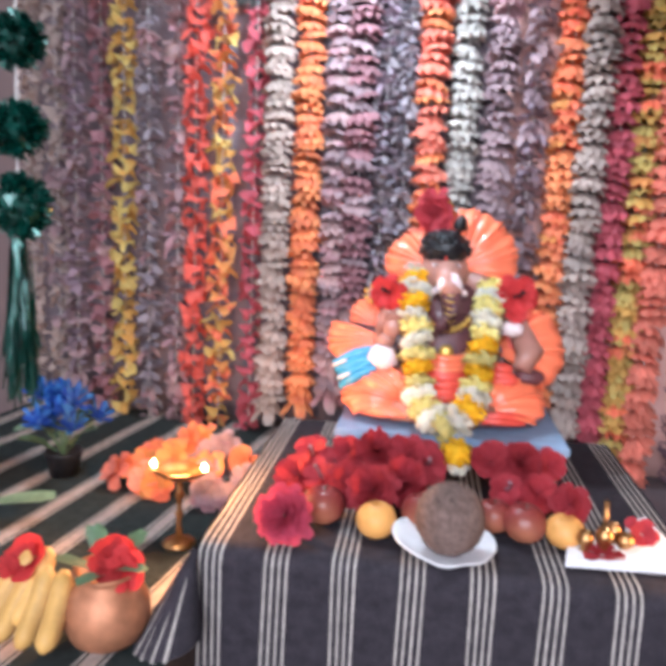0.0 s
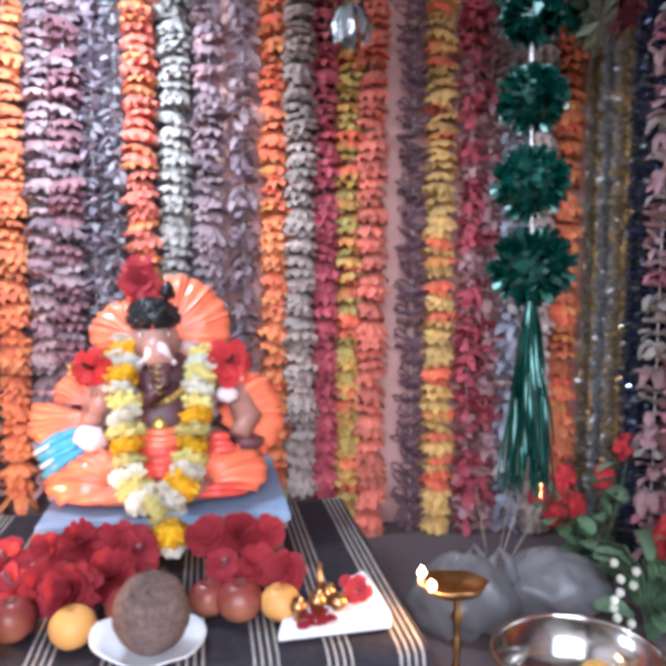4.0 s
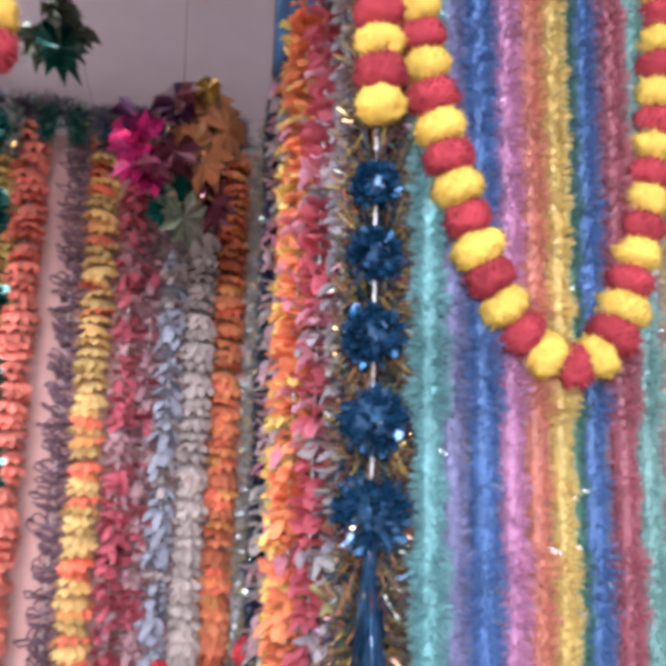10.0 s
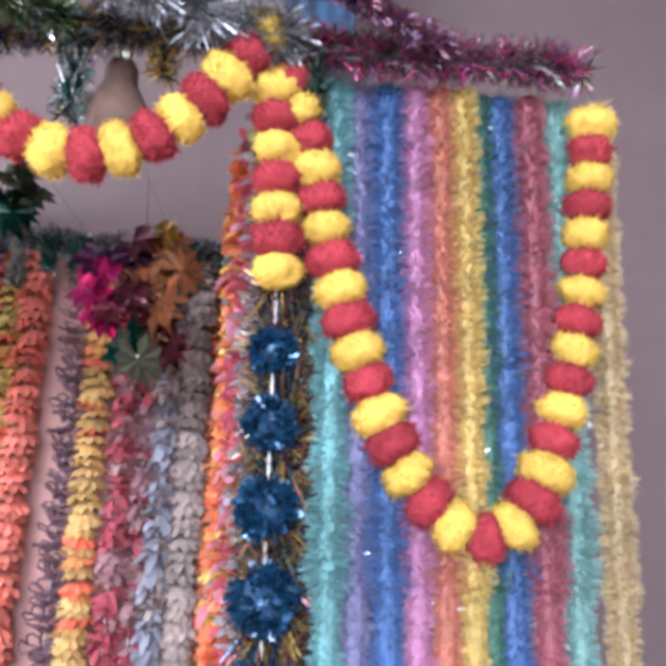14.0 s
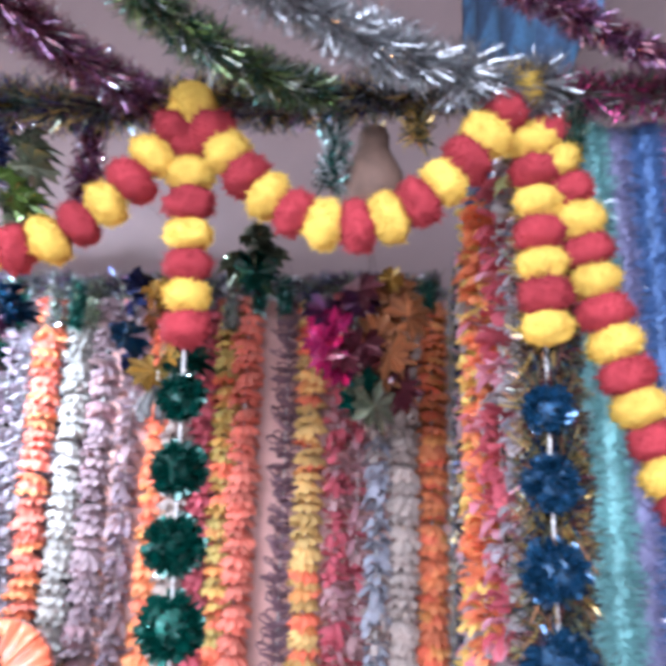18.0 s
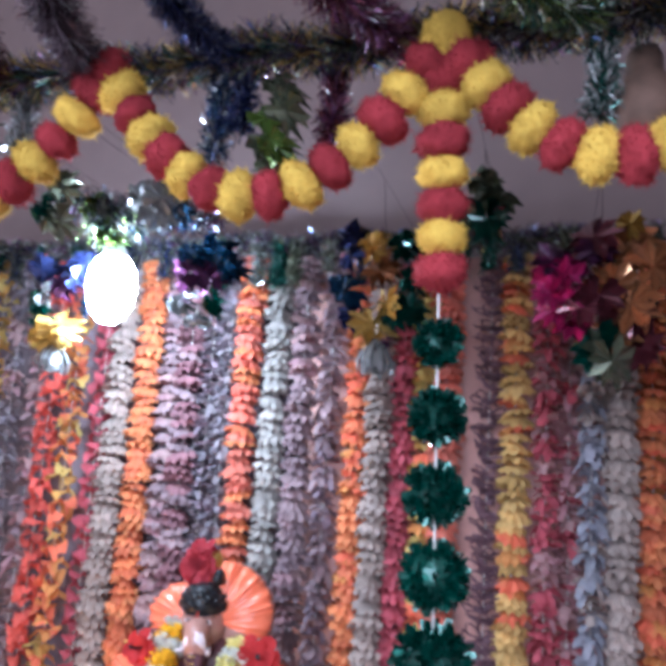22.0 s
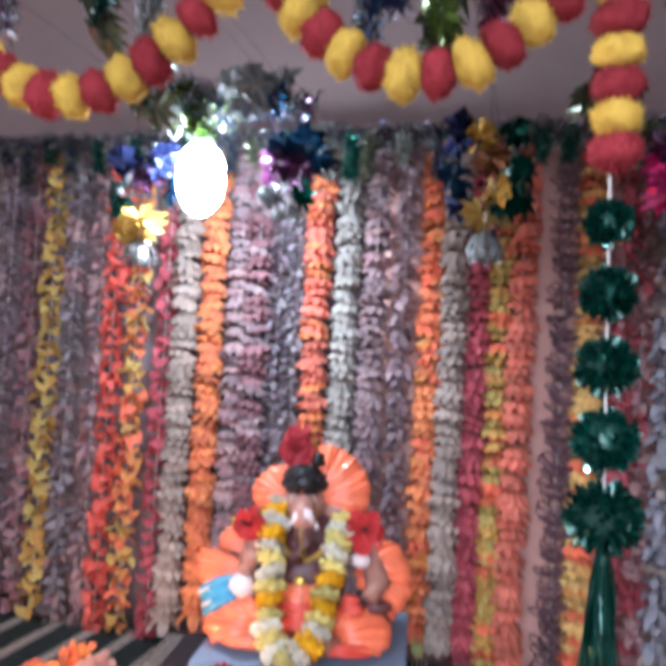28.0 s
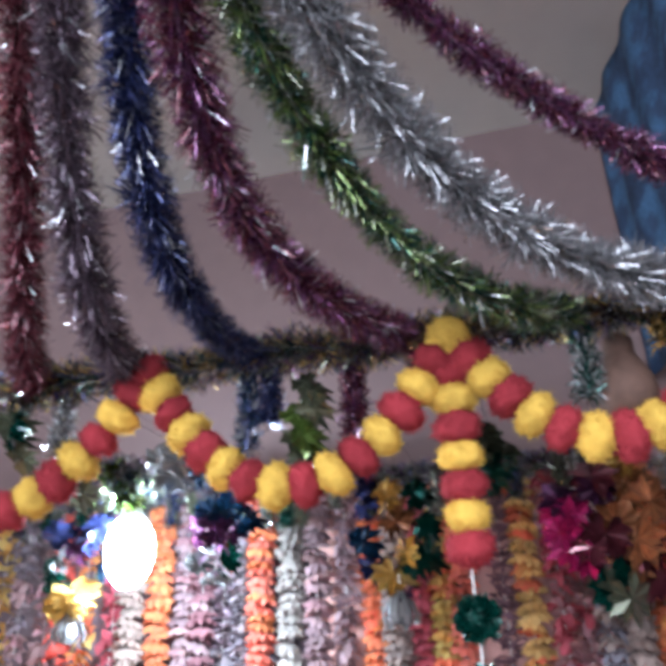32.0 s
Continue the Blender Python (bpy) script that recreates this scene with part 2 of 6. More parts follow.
M = {
    "maroon": petal("maroon cloth petal", (0.24, 0.035, 0.06)),
    "gold": petal("gold yellow cloth petal", (0.72, 0.40, 0.035), (0.62, 0.47, 0.08), film=0.17),
    "lilac": petal("grey lilac cloth petal", (0.19, 0.165, 0.215), (0.25, 0.21, 0.235)),
    "blush": petal("pale pink cloth petal", (0.50, 0.29, 0.28), (0.38, 0.16, 0.19)),
    "scarlet": petal("scarlet cloth petal", (0.78, 0.075, 0.03), film=0.17),
    "amber": petal("amber cloth petal", (0.80, 0.32, 0.03), (0.82, 0.14, 0.025), film=0.17),
    "crimson": petal("crimson cloth petal", (0.50, 0.025, 0.06), film=0.17),
    "cream": petal("cream cloth petal", (0.50, 0.38, 0.30), (0.44, 0.33, 0.26)),
    "orange": petal("orange cloth petal", (0.80, 0.19, 0.035), (0.80, 0.25, 0.04), film=0.17),
    "mauve": petal("dusty mauve cloth petal", (0.23, 0.12, 0.145), (0.32, 0.19, 0.205)),
    "coral": petal("coral cloth petal", (0.80, 0.19, 0.10), film=0.17),
    "white": petal("white cloth petal", (0.44, 0.41, 0.355)),
    "plum": petal("dull purple cloth petal", (0.24, 0.15, 0.21)),
    "fig": petal("brown purple cord", (0.20, 0.10, 0.13), film=0.08),
    "lemon": petal("lemon cloth petal", (0.80, 0.50, 0.06)),
    "citron": petal("citron yellow cloth petal", (0.90, 0.70, 0.14), (0.90, 0.60, 0.10), film=0.16),
    "wire": mat("matt black wire", (0.004, 0.004, 0.004), film=0.0, rough=1.0, bump=0.0, shine=0.0),
    "pink": petal("rose pink cloth petal", (0.62, 0.14, 0.22), (0.60, 0.22, 0.30)),
    "slate": petal("slate blue cloth petal", (0.36, 0.37, 0.44), (0.28, 0.29, 0.36)),
    "bone": petal("off white cloth petal", (0.46, 0.42, 0.40), (0.36, 0.32, 0.35), film=0.08),
    # the cream petal lightened to make up for shade in the back corner
    "ivory": petal("lightened cream cloth petal", (0.60, 0.47, 0.39), (0.52, 0.40, 0.33)),
    "rosy": petal("faded rose cloth petal", (0.58, 0.30, 0.29), (0.42, 0.15, 0.18)),
    "taupe": petal("taupe cloth petal", (0.42, 0.32, 0.26)),
    "leaf": mat("green leaf", (0.05, 0.13, 0.04), rough=0.5, vary=0.25, scale=80, through_light=0.15, spread=0.12),
    "limepetal": petal("yellow green cloth petal", (0.52, 0.50, 0.10)),
    "leafpale": mat("pale green leaf", (0.14, 0.24, 0.12), rough=0.5, vary=0.25, scale=80, through_light=0.15),
    "cord": mat("white plastic cord", (0.58, 0.55, 0.52), rough=0.4, vary=0.05),
    "yellowpom": mat("yellow wool", (0.60, 0.385, 0.05), film=0.04, rough=0.95, vary=0.12, scale=260, bump=0.2, shine=0.1, spread=0.07),
    "redpom": mat("red wool", (0.26, 0.016, 0.024), film=0.03, rough=0.95, vary=0.12, scale=260, bump=0.2, shine=0.1, spread=0.08),
    "wallpink": mat("dull pink painted wall", (0.126, 0.077, 0.071), rough=0.85, vary=0.05, scale=14, bump=0.06),
    "wallpale": mat("pale grey painted ceiling", (0.36, 0.335, 0.295), rough=0.9, vary=0.04, scale=10, bump=0.05),
    "floor": mat("grey stone tile", (0.30, 0.27, 0.25), rough=0.5, vary=0.1, scale=20),
    "backcloth": mat("dusty pink cloth", (0.080, 0.052, 0.056), rough=0.9, vary=0.1, scale=50, bump=0.3),
    "darkcloth": mat("dark backdrop cloth", (0.15, 0.115, 0.13), rough=0.9, vary=0.15, scale=60, bump=0.3),
    "pinkcloth": mat("pale pink backdrop cloth", (0.54, 0.29, 0.25), rough=0.9, vary=0.08, scale=40, bump=0.3),
    "wallroom": mat("white painted wall", (0.80, 0.75, 0.74), rough=0.85, vary=0.05, scale=14, bump=0.06),
    "bluecurtain": mat("blue curtain", (0.020, 0.055, 0.125), rough=0.85, vary=0.3, scale=90, bump=0.4, second=(0.035, 0.10, 0.20), film=0.03),
    "clothdark": mat("black purple handloom cloth", (0.022, 0.018, 0.024), film=0.02, rough=0.92, vary=0.25, scale=420, bump=0.4, shine=0.15),
    "clothgrey": mat("dark green handloom cloth", (0.014, 0.021, 0.019), film=0.016, rough=0.92, vary=0.25, scale=420, bump=0.4, shine=0.15),
    "stripe": mat("silver grey woven stripe", (0.36, 0.32, 0.28), rough=0.6, vary=0.2, scale=500, bump=0.3),
    "stripewide": mat("taupe woven stripe", (0.30, 0.24, 0.20), rough=0.8, vary=0.2, scale=500, bump=0.3),
    "metalpole": mat("painted steel pole", (0.35, 0.33, 0.33), rough=0.4, metal=0.7),
    "steel": mat("polished steel", (0.62, 0.60, 0.57), rough=0.16, metal=1.0, vary=0.06, bump=0.02),
    "brass": mat("worn brass", (0.46, 0.25, 0.10), rough=0.34, metal=1.0, vary=0.2, scale=90, bump=0.1),
    "copper": mat("dull copper pot", (0.48, 0.21, 0.11), rough=0.5, metal=0.5, vary=0.2, scale=60, bump=0.1),
    "wood": mat("dark wood", (0.09, 0.05, 0.03), rough=0.6, vary=0.3, scale=60),
    "skin": mat("painted plaster", (0.36, 0.17, 0.13), film=0.03, rough=0.35, vary=0.08, scale=50, bump=0.05, coat=0.3),
    "idolorange": mat("glossy orange paint", (0.80, 0.175, 0.075), film=0.03, rough=0.3, vary=0.1, scale=40, bump=0.05, coat=0.8),
    "idoldark": mat("dark maroon paint", (0.10, 0.03, 0.035), rough=0.4, vary=0.2, scale=40, bump=0.1, film=0.02),
    "idolblue": mat("glossy blue paint", (0.06, 0.30, 0.50), film=0.02, rough=0.3, vary=0.1, scale=40, bump=0.05, coat=0.3),
    "idolgold": mat("gold paint", (0.60, 0.40, 0.10), rough=0.3, metal=0.6, vary=0.1, scale=40),
    "idolwhite": mat("pinkish white paint", (0.74, 0.62, 0.62), rough=0.35, vary=0.06, scale=40, bump=0.05),
    "idolred": mat("glossy red paint", (0.62, 0.07, 0.045), film=0.01, rough=0.35, vary=0.1, scale=40, bump=0.05, coat=0.2),
    "black": mat("black paint", (0.010, 0.010, 0.012), film=0.0, rough=0.35, vary=0.1, bump=0.03),
    "bluegrey": mat("blue painted board", (0.22, 0.33, 0.48), rough=0.5, vary=0.12, scale=50),
    "paper": mat("white paper", (0.80, 0.79, 0.80), rough=0.8, vary=0.03, scale=60, bump=0.1),
    "coconut": mat("brown coconut husk", (0.16, 0.095, 0.07), rough=0.9, vary=0.3, scale=130, bump=0.8, shine=0.15),
    "apple": mat("red apple skin", (0.20, 0.022, 0.020), film=0.02, rough=0.38, vary=0.2, scale=30, bump=0.02, second=(0.36, 0.12, 0.06), coat=0.15),
    "mango": mat("yellow orange fruit skin", (0.70, 0.32, 0.05), rough=0.4, vary=0.15, scale=30, bump=0.05),
    "banana": mat("yellow banana skin", (0.62, 0.34, 0.06), rough=0.5, vary=0.2, scale=40, second=(0.50, 0.30, 0.09)),
    "hibiscus": petal("red hibiscus petal", (0.38, 0.01, 0.025), film=0.06),
    "rose": petal("dark pink carnation petal", (0.50, 0.045, 0.10), film=0.05),
    "redflower": petal("bright red petal", (0.52, 0.022, 0.024), film=0.04),
    "bluepetal": petal("blue cloth petal", (0.02, 0.08, 0.42), (0.05, 0.20, 0.50), film=0.03),
    "rosered": petal("red cloth rose petal", (0.55, 0.02, 0.03), film=0.06),
    "clay": mat("dull brown clay", (0.10, 0.058, 0.042), film=0.0, rough=0.8, vary=0.2, scale=60, bump=0.2),
    "marigold": petal("yellow marigold petal", (0.86, 0.52, 0.01), film=0.01),
    "jasmine": petal("white jasmine petal", (0.84, 0.82, 0.72), film=0.0),
    "daisy": petal("pale yellow petal", (0.82, 0.74, 0.30), film=0.0),
    "bag": mat("thin grey plastic bag", (0.36, 0.35, 0.36), rough=0.16, vary=0.1, scale=34, through_light=0.5, bump=0.45, shine=0.6),
    "flame": glow("lamp flame", (1.0, 0.62, 0.25), 28),
    "led": glow("led lens", (0.93, 0.97, 1.0), 150),
    "ledbody": mat("white lamp housing", (0.7, 0.7, 0.7), rough=0.4),
    "fgreen": foil("green foil", (0.009, 0.080, 0.058)),
    "fblue": foil("blue foil", (0.022, 0.075, 0.16)),
    "fnavy": foil("navy foil", (0.035, 0.045, 0.14)),
    "fsilver": foil("silver foil", (0.44, 0.44, 0.44)),
    "fgrey": foil("dull silver foil", (0.30, 0.30, 0.31)),
    "fglint": foil("bright foil for glints", (0.80, 0.80, 0.82), 0.08),
    "fgold": foil("gold foil", (0.70, 0.46, 0.12)),
    "fbrown": foil("copper foil", (0.44, 0.20, 0.09)),
    "fmagenta": foil("magenta foil", (0.60, 0.04, 0.22)),
    "fpurple": foil("purple foil", (0.155, 0.05, 0.135)),
    "fwine": foil("wine red foil", (0.18, 0.042, 0.06)),
    "flime": foil("lime green foil", (0.17, 0.24, 0.06)),
    "folive": foil("dark olive foil", (0.17, 0.18, 0.12)),
    "fmauve": foil("mauve foil", (0.19, 0.135, 0.175)),
}

M["bag"].node_tree.nodes["Principled BSDF"].inputs["Alpha"].default_value = 0.6


def fringe(name, colour):
    return mat(name, colour, rough=0.6, vary=0.2, scale=150, bump=0.0, shine=0.5, through_light=0.25, spread=0.05)


F = {
    "teal": fringe("teal fringe", (0.16, 0.37, 0.36)),
    "lavender": fringe("lavender fringe", (0.20, 0.185, 0.34)),
    "blue": fringe("blue fringe", (0.042, 0.125, 0.330)),
    "pink": fringe("pink fringe", (0.43, 0.165, 0.30)),
    "orange": fringe("orange fringe", (0.52, 0.16, 0.085)),
    "yellow": fringe("yellow fringe", (0.66, 0.46, 0.10)),
    "green": fringe("green fringe", (0.045, 0.17, 0.10)),
    "wine": fringe("wine fringe", (0.336, 0.064, 0.088)),
    "sea": fringe("sea green fringe", (0.192, 0.368, 0.32)),
    "straw": fringe("straw fringe", (0.464, 0.336, 0.144)),
}

# ---- mesh helpers ----


def from_lists(name, verts, faces, material, smooth=False):
    me = bpy.data.meshes.new(name)
    me.from_pydata(verts, [], faces)
    me.materials.append(material)
    if smooth:
        me.polygons.foreach_set("use_smooth", [True] * len(faces))
    me.update()
    return me


def to_mesh(name, bm, material, smooth=False):
    me = bpy.data.meshes.new(name)
    bm.to_mesh(me)
    bm.free()
    for m in material if isinstance(material, (list, tuple)) else [material]:
        me.materials.append(m)
    if smooth:
        me.polygons.foreach_set("use_smooth", [True] * len(me.polygons))
    return me


def part(name, me, parent, label="", m=None):
    ob = new(name, me)
    ob.parent = parent
    if m is not None:
        ob.matrix_basis = m
    if label:
        ob["label"] = label
    return ob


def thing(name, place, label, category, group="", kind="", rot=(0, 0, 0)):
    ob = new(name)
    ob.empty_display_size = 0.05
    ob.matrix_basis = pose(*place, *rot)
    return tagged(ob, label, category, group, kind)


def solid(name, me, label, category, group="", kind="", m=None):
    ob = new(name, me)
    if m is not None:
        ob.matrix_basis = m
    return tagged(ob, label, category, group, kind)


def box(sx, sy, sz, bevel=0.004, at=(0, 0, 0)):
    bm = bmesh.new()
    bmesh.ops.create_cube(bm, size=1, matrix=Matrix.Translation(at) @ Matrix.Diagonal((sx, sy, sz, 1)))
    if bevel:
        bmesh.ops.bevel(bm, geom=bm.edges[:], offset=bevel, segments=2, affect="EDGES")
    return bm


def lathe(profile, turns=24):
    """A turned body from (radius, height) pairs."""
    verts, faces = [], []
    for r, z in profile:
        verts += [(r * math.cos(2 * math.pi * k / turns), r * math.sin(2 * math.pi * k / turns), z) for k in range(turns)]
    for i in range(len(profile) - 1):
        for k in range(turns):
            a, b = i * turns + k, i * turns + (k + 1) % turns
            faces.append((a, b, b + turns, a + turns))
    bm = bmesh.new()
    vs = [bm.verts.new(v) for v in verts]
    for f in faces:
        bm.faces.new([vs[i] for i in f])
    bmesh.ops.remove_doubles(bm, verts=bm.verts[:], dist=1e-5)
    return bm


def tube(points, radius, sides=8):
    """A round bar along a line of points."""
    verts, faces = [], []
    pts = [Vector(p) for p in points]
    for i, p in enumerate(pts):
        d = (pts[min(i + 1, len(pts) - 1)] - pts[max(i - 1, 0)]).normalized()
        u = d.orthogonal().normalized() if abs(d.z) > 0.9 else d.cross(Vector((0, 0, 1))).normalized()
        w = d.cross(u)
        r = radius[i] if isinstance(radius, (list, tuple)) else radius
        verts += [p + r * (math.cos(2 * math.pi * k / sides) * u + math.sin(2 * math.pi * k / sides) * w) for k in range(sides)]
    for i in range(len(pts) - 1):
        for k in range(sides):
            a, b = i * sides + k, i * sides + (k + 1) % sides
            faces.append((a, b, b + sides, a + sides))
    faces += [tuple(range(sides))[::-1], tuple(range(len(verts) - sides, len(verts)))]
    return verts, faces


def blob(radii, bumps=0.08, freq=3.0, sub=3, at=(0, 0, 0), seed=0.0):
    bm = bmesh.new()
    bmesh.ops.create_icosphere(bm, subdivisions=sub, radius=1)
    for v in bm.verts:
        k = 1 + bumps * noise.noise(v.co * freq + Vector((seed, seed * 1.7, 0)))
        v.co = Vector((v.co.x * radii[0], v.co.y * radii[1], v.co.z * radii[2])) * k + Vector(at)
    return bm


def join_bm(a, b, index=0):
    """Adds the faces of b to a, with material index."""
    base = {}
    for v in b.verts:
        base[v] = a.verts.new(v.co)
    for f in b.faces:
        try:
            g = a.faces.new([base[v] for v in f.verts])
            g.material_index, g.smooth = index, True
        except ValueError:
            pass
    b.free()
    return a


def along(points, step):
    """Even steps along a polyline: list of (place, direction)."""
    pts = [Vector(p) for p in points]
    out, need = [], 0.0
    for a, b in zip(pts, pts[1:]):
        d = b - a
        n = d.length
        if n < 1e-9:
            continue
        while need <= n:
            out.append((a + d * (need / n), d / n))
            need += step
        need -= n
    return out


def sag(a, b, low, n=24):
    """A hanging line from a to b that dips by low metres in the middle (square-law chain)."""
    a, b = Vector(a), Vector(b)
    return [a.lerp(b, i / n) - Vector((0, 0, low * 4 * (i / n) * (1 - i / n))) for i in range(n + 1)]


# ---- hanging decorations: builders ----


def petal_verts(length, width, cup, droop, rng, verts, faces, turn, lift, curl=0.0):
    """One petal that starts at the axis, three strips long and two wide."""
    rows = ((0.06, 0.30, 0.0), (0.45, 0.85, 0.3), (0.80, 1.0, 0.75), (1.0, 0.45, 1.0))
    c, s = math.cos(turn), math.sin(turn)
    base = len(verts)
    for r, w, k in rows:
        x = length * r
        z = lift * r * length - droop * length * k * k + curl * length * max(0, k - 0.6)
        for side in (-1, 0, 1):
            y = side * width * 0.5 * w * (0.7 if r > 0.95 and side == 0 else 1) + rng.uniform(-0.08, 0.08) * width
            zz = z + cup * abs(side) * width * w + rng.uniform(-0.06, 0.06) * width
            verts.append((x * c - y * s, x * s + y * c, zz))
    for i in range(3):
        for j in range(2):
            a = base + i * 3 + j
            faces.append((a, a + 1, a + 4, a + 3))


def flower_mesh(name, material, style, seed):
    """One cloth flower of a hanging garland, threaded through its middle, about 65 mm across."""
    rng = random.Random(seed)
    verts, faces = [], []
    if style == "ruffle":
        for radius, lobes, amp, cup in ((0.036, 10, 0.0046, 0.06), (0.029, 8, 0.0046, 0.22)):
            n, rings, ph, tilt = lobes * 4, 4, rng.uniform(0, 6), rng.uniform(0, 6)
            base = len(verts)
            for i in range(rings + 1):
                q = i / rings
                for k in range(n):
                    a = 2 * math.pi * k / n
                    r = radius * (0.1 + 0.9 * q) * (1 + q * (0.10 * math.cos(lobes * a + ph) + rng.uniform(-0.09, 0.09)))
                    z = cup * r * (1 - 0.5 * q) + amp * q ** 1.5 * math.sin(lobes * a + ph + 1.2 * math.sin(a + tilt)) + 0.0025 * q * rng.uniform(-1, 1) - 0.015 * q ** 2.2
                    verts.append((r * math.cos(a), r * math.sin(a), z))
            for i in range(rings):
                for k in range(n):
                    a, b = base + i * n + k, base + i * n + (k + 1) % n
                    faces.append((a, b, b + n, a + n))
    elif style == "open":
        n, rings, ph, tilt = 30, 4, rng.uniform(0, 6), rng.uniform(0, 6)
        lobe = [rng.uniform(0.62, 1.12) for _ in range(6)]
        for i in range(rings + 1):
            q = i / rings
            for k in range(n):
                a = 2 * math.pi * k / n
                r = 0.036 * (0.1 + 0.9 * q) * (1 - q * 0.45 * (1 - abs(math.sin(3 * a + ph)) ** 0.6)) * (1 - q + q * lobe[int(6 * (a + ph / 3) / (2 * math.pi)) % 6])
                z = 0.011 * q ** 1.5 * math.sin(3 * a + tilt) + 0.005 * q * math.sin(7 * a + ph) + 0.002 * q * rng.uniform(-1, 1) - 0.007 * q ** 2
                verts.append((r * math.cos(a), r * math.sin(a), z))
        for i in range(rings):
            for k in range(n):
                a, b = i * n + k, i * n + (k + 1) % n
                faces.append((a, b, b + n, a + n))
    elif style == "sparse":
        for k in range(7):
            petal_verts(0.033 * rng.uniform(0.75, 1.15), 0.021 * rng.uniform(0.8, 1.2), rng.uniform(-0.3, 0.5), rng.uniform(-0.1, 0.9), rng, verts, faces, 2 * math.pi * (k + rng.uniform(-0.25, 0.25)) / 7, rng.uniform(-0.2, 0.5), rng.uniform(-0.3, 0.6))
    elif style == "wire":
        for k in range(6):
            t, c = 2 * math.pi * (k + rng.uniform(-0.2, 0.2)) / 6, rng.uniform(0.7, 1.1)
            loop = []
            for i in range(9):
                a = 2 * math.pi * i / 8
                x, y = 0.021 * c * (1 - math.cos(a)), 0.013 * math.sin(a)
                z = 0.35 * x * rng.uniform(0.6, 1.2) + 0.004 * math.sin(2 * a)
                loop.append((x * math.cos(t) - y * math.sin(t), x * math.sin(t) + y * math.cos(t), z))
            v, f = tube(loop, 0.0021, 4)
            off = len(verts)
            verts += v
            faces += [tuple(i + off for i in q) for q in f]
    return from_lists(name, [tuple(v) for v in verts], faces, material, style != "wire")


FLOWERS = {}


def flower_pick(colour, style, rng):
    key = (colour, style)
    if key not in FLOWERS:
        FLOWERS[key] = [flower_mesh("flower", M[colour], style, hash_seed(colour, style) + k) for k in range(4)]
    return rng.choice(FLOWERS[key])


def hash_seed(*words):
    return sum((i + 3) * ord(ch) for i, ch in enumerate("".join(words))) % 9973


NAMES = {"maroon": "maroon", "gold": "golden yellow", "lilac": "grey lilac", "blush": "pale pink", "scarlet": "scarlet red", "amber": "amber orange", "crimson": "crimson", "cream": "cream white", "orange": "orange", "mauve": "dusty mauve", "coral": "coral red", "white": "white", "plum": "dull purple", "fig": "brown purple", "lemon": "lemon yellow", "citron": "citron yellow", "limepetal": "yellow green", "pink": "rose pink", "slate": "slate blue", "ivory": "ivory", "bone": "off white", "rosy": "faded rose", "taupe": "taupe"}


def flower_garland(x, y, top, bottom, colours, style, step, where, size=1.0, lean=0.0, tip=None, loose=0.2, tall=1.05):
    """A string of cloth flowers that hangs from the rail."""
    rng = random.Random(hash_seed(colours[0], style) + int(1000 * (x + y)))
    ob = thing("flower_garland", (x, y, top), f"{NAMES[colours[0]]} cloth flower garland hanging {where}", "garland", "hanging flower garlands")
    n = max(3, int((top - bottom) / step))
    v, f = tube([(lean * (top - bottom) * i / 6, 0, -(top - bottom) * i / 6) for i in range(7)], 0.0012, 5)
    part("string", from_lists("string", v, f, M["cord"]), ob)
    for i in range(n):
        z = -(i + 0.4) * step + rng.uniform(-0.2, 0.2) * step
        colour = colours[0] if len(colours) == 1 or rng.random() < 0.68 else rng.choice(colours[1:])
        s = size * rng.uniform(0.88, 1.1)
        part("flower", flower_pick(colour, style, rng), ob, "", Matrix.LocRotScale((-lean * z + rng.uniform(-0.003, 0.003), rng.uniform(-0.003, 0.003), z), Euler((rng.uniform(-loose, loose), rng.uniform(-loose, loose), rng.uniform(0, 6.28))), (s, s, s * tall * rng.uniform(0.8, 1.25))))
    if tip:
        verts, faces = [], []
        for k in range(5):
            petal_verts(0.050 * rng.uniform(0.85, 1.1), 0.030, -0.1, 0.75, rng, verts, faces, 2 * math.pi * (k + rng.uniform(-0.2, 0.2)) / 5, -0.35, rng.uniform(0.0, 0.5))
        part("end_flower", from_lists("end_flower", verts, faces, M[tip], True), ob, "star shaped flower at the garland end", Matrix.Translation((0, 0, bottom - top + 0.012)))
    return ob


def strands(points, radius, per_metre, width, rng, spiral=True, flat=0.0, stiff=0.35):
    """Fringe all round a line: thin strips, each its own island."""
    verts, faces = [], []
    pts = [Vector(p) for p in points]
    total = sum((b - a).length for a, b in zip(pts, pts[1:]))
    step = 1.0 / per_metre
    for p, d in along(points, step):
        u = d.orthogonal().normalized()
        w = d.cross(u)
        a = rng.uniform(0, 2 * math.pi)
        out = (math.cos(a) * u + math.sin(a) * w)
        side = d.cross(out)
        r = radius * rng.uniform(0.72, 1.12) * (0.94 + 0.42 * noise.noise(p * 38))
        slant = d * rng.uniform(-stiff, stiff) * r + side * rng.uniform(-0.3, 0.3) * r
        tip = p + out * r + slant
        mid = p + out * r * 0.55 + slant * 0.25
        half = (d * rng.uniform(-1, 1) + side * rng.uniform(-1, 1)).normalized() * width * 0.5
        b = len(verts)
        verts += [p - half, p + half, mid - half, mid + half, tip - half * 0.5, tip + half * 0.5]
        faces += [(b, b + 1, b + 3, b + 2), (b + 2, b + 3, b + 5, b + 4)]
    return verts, faces


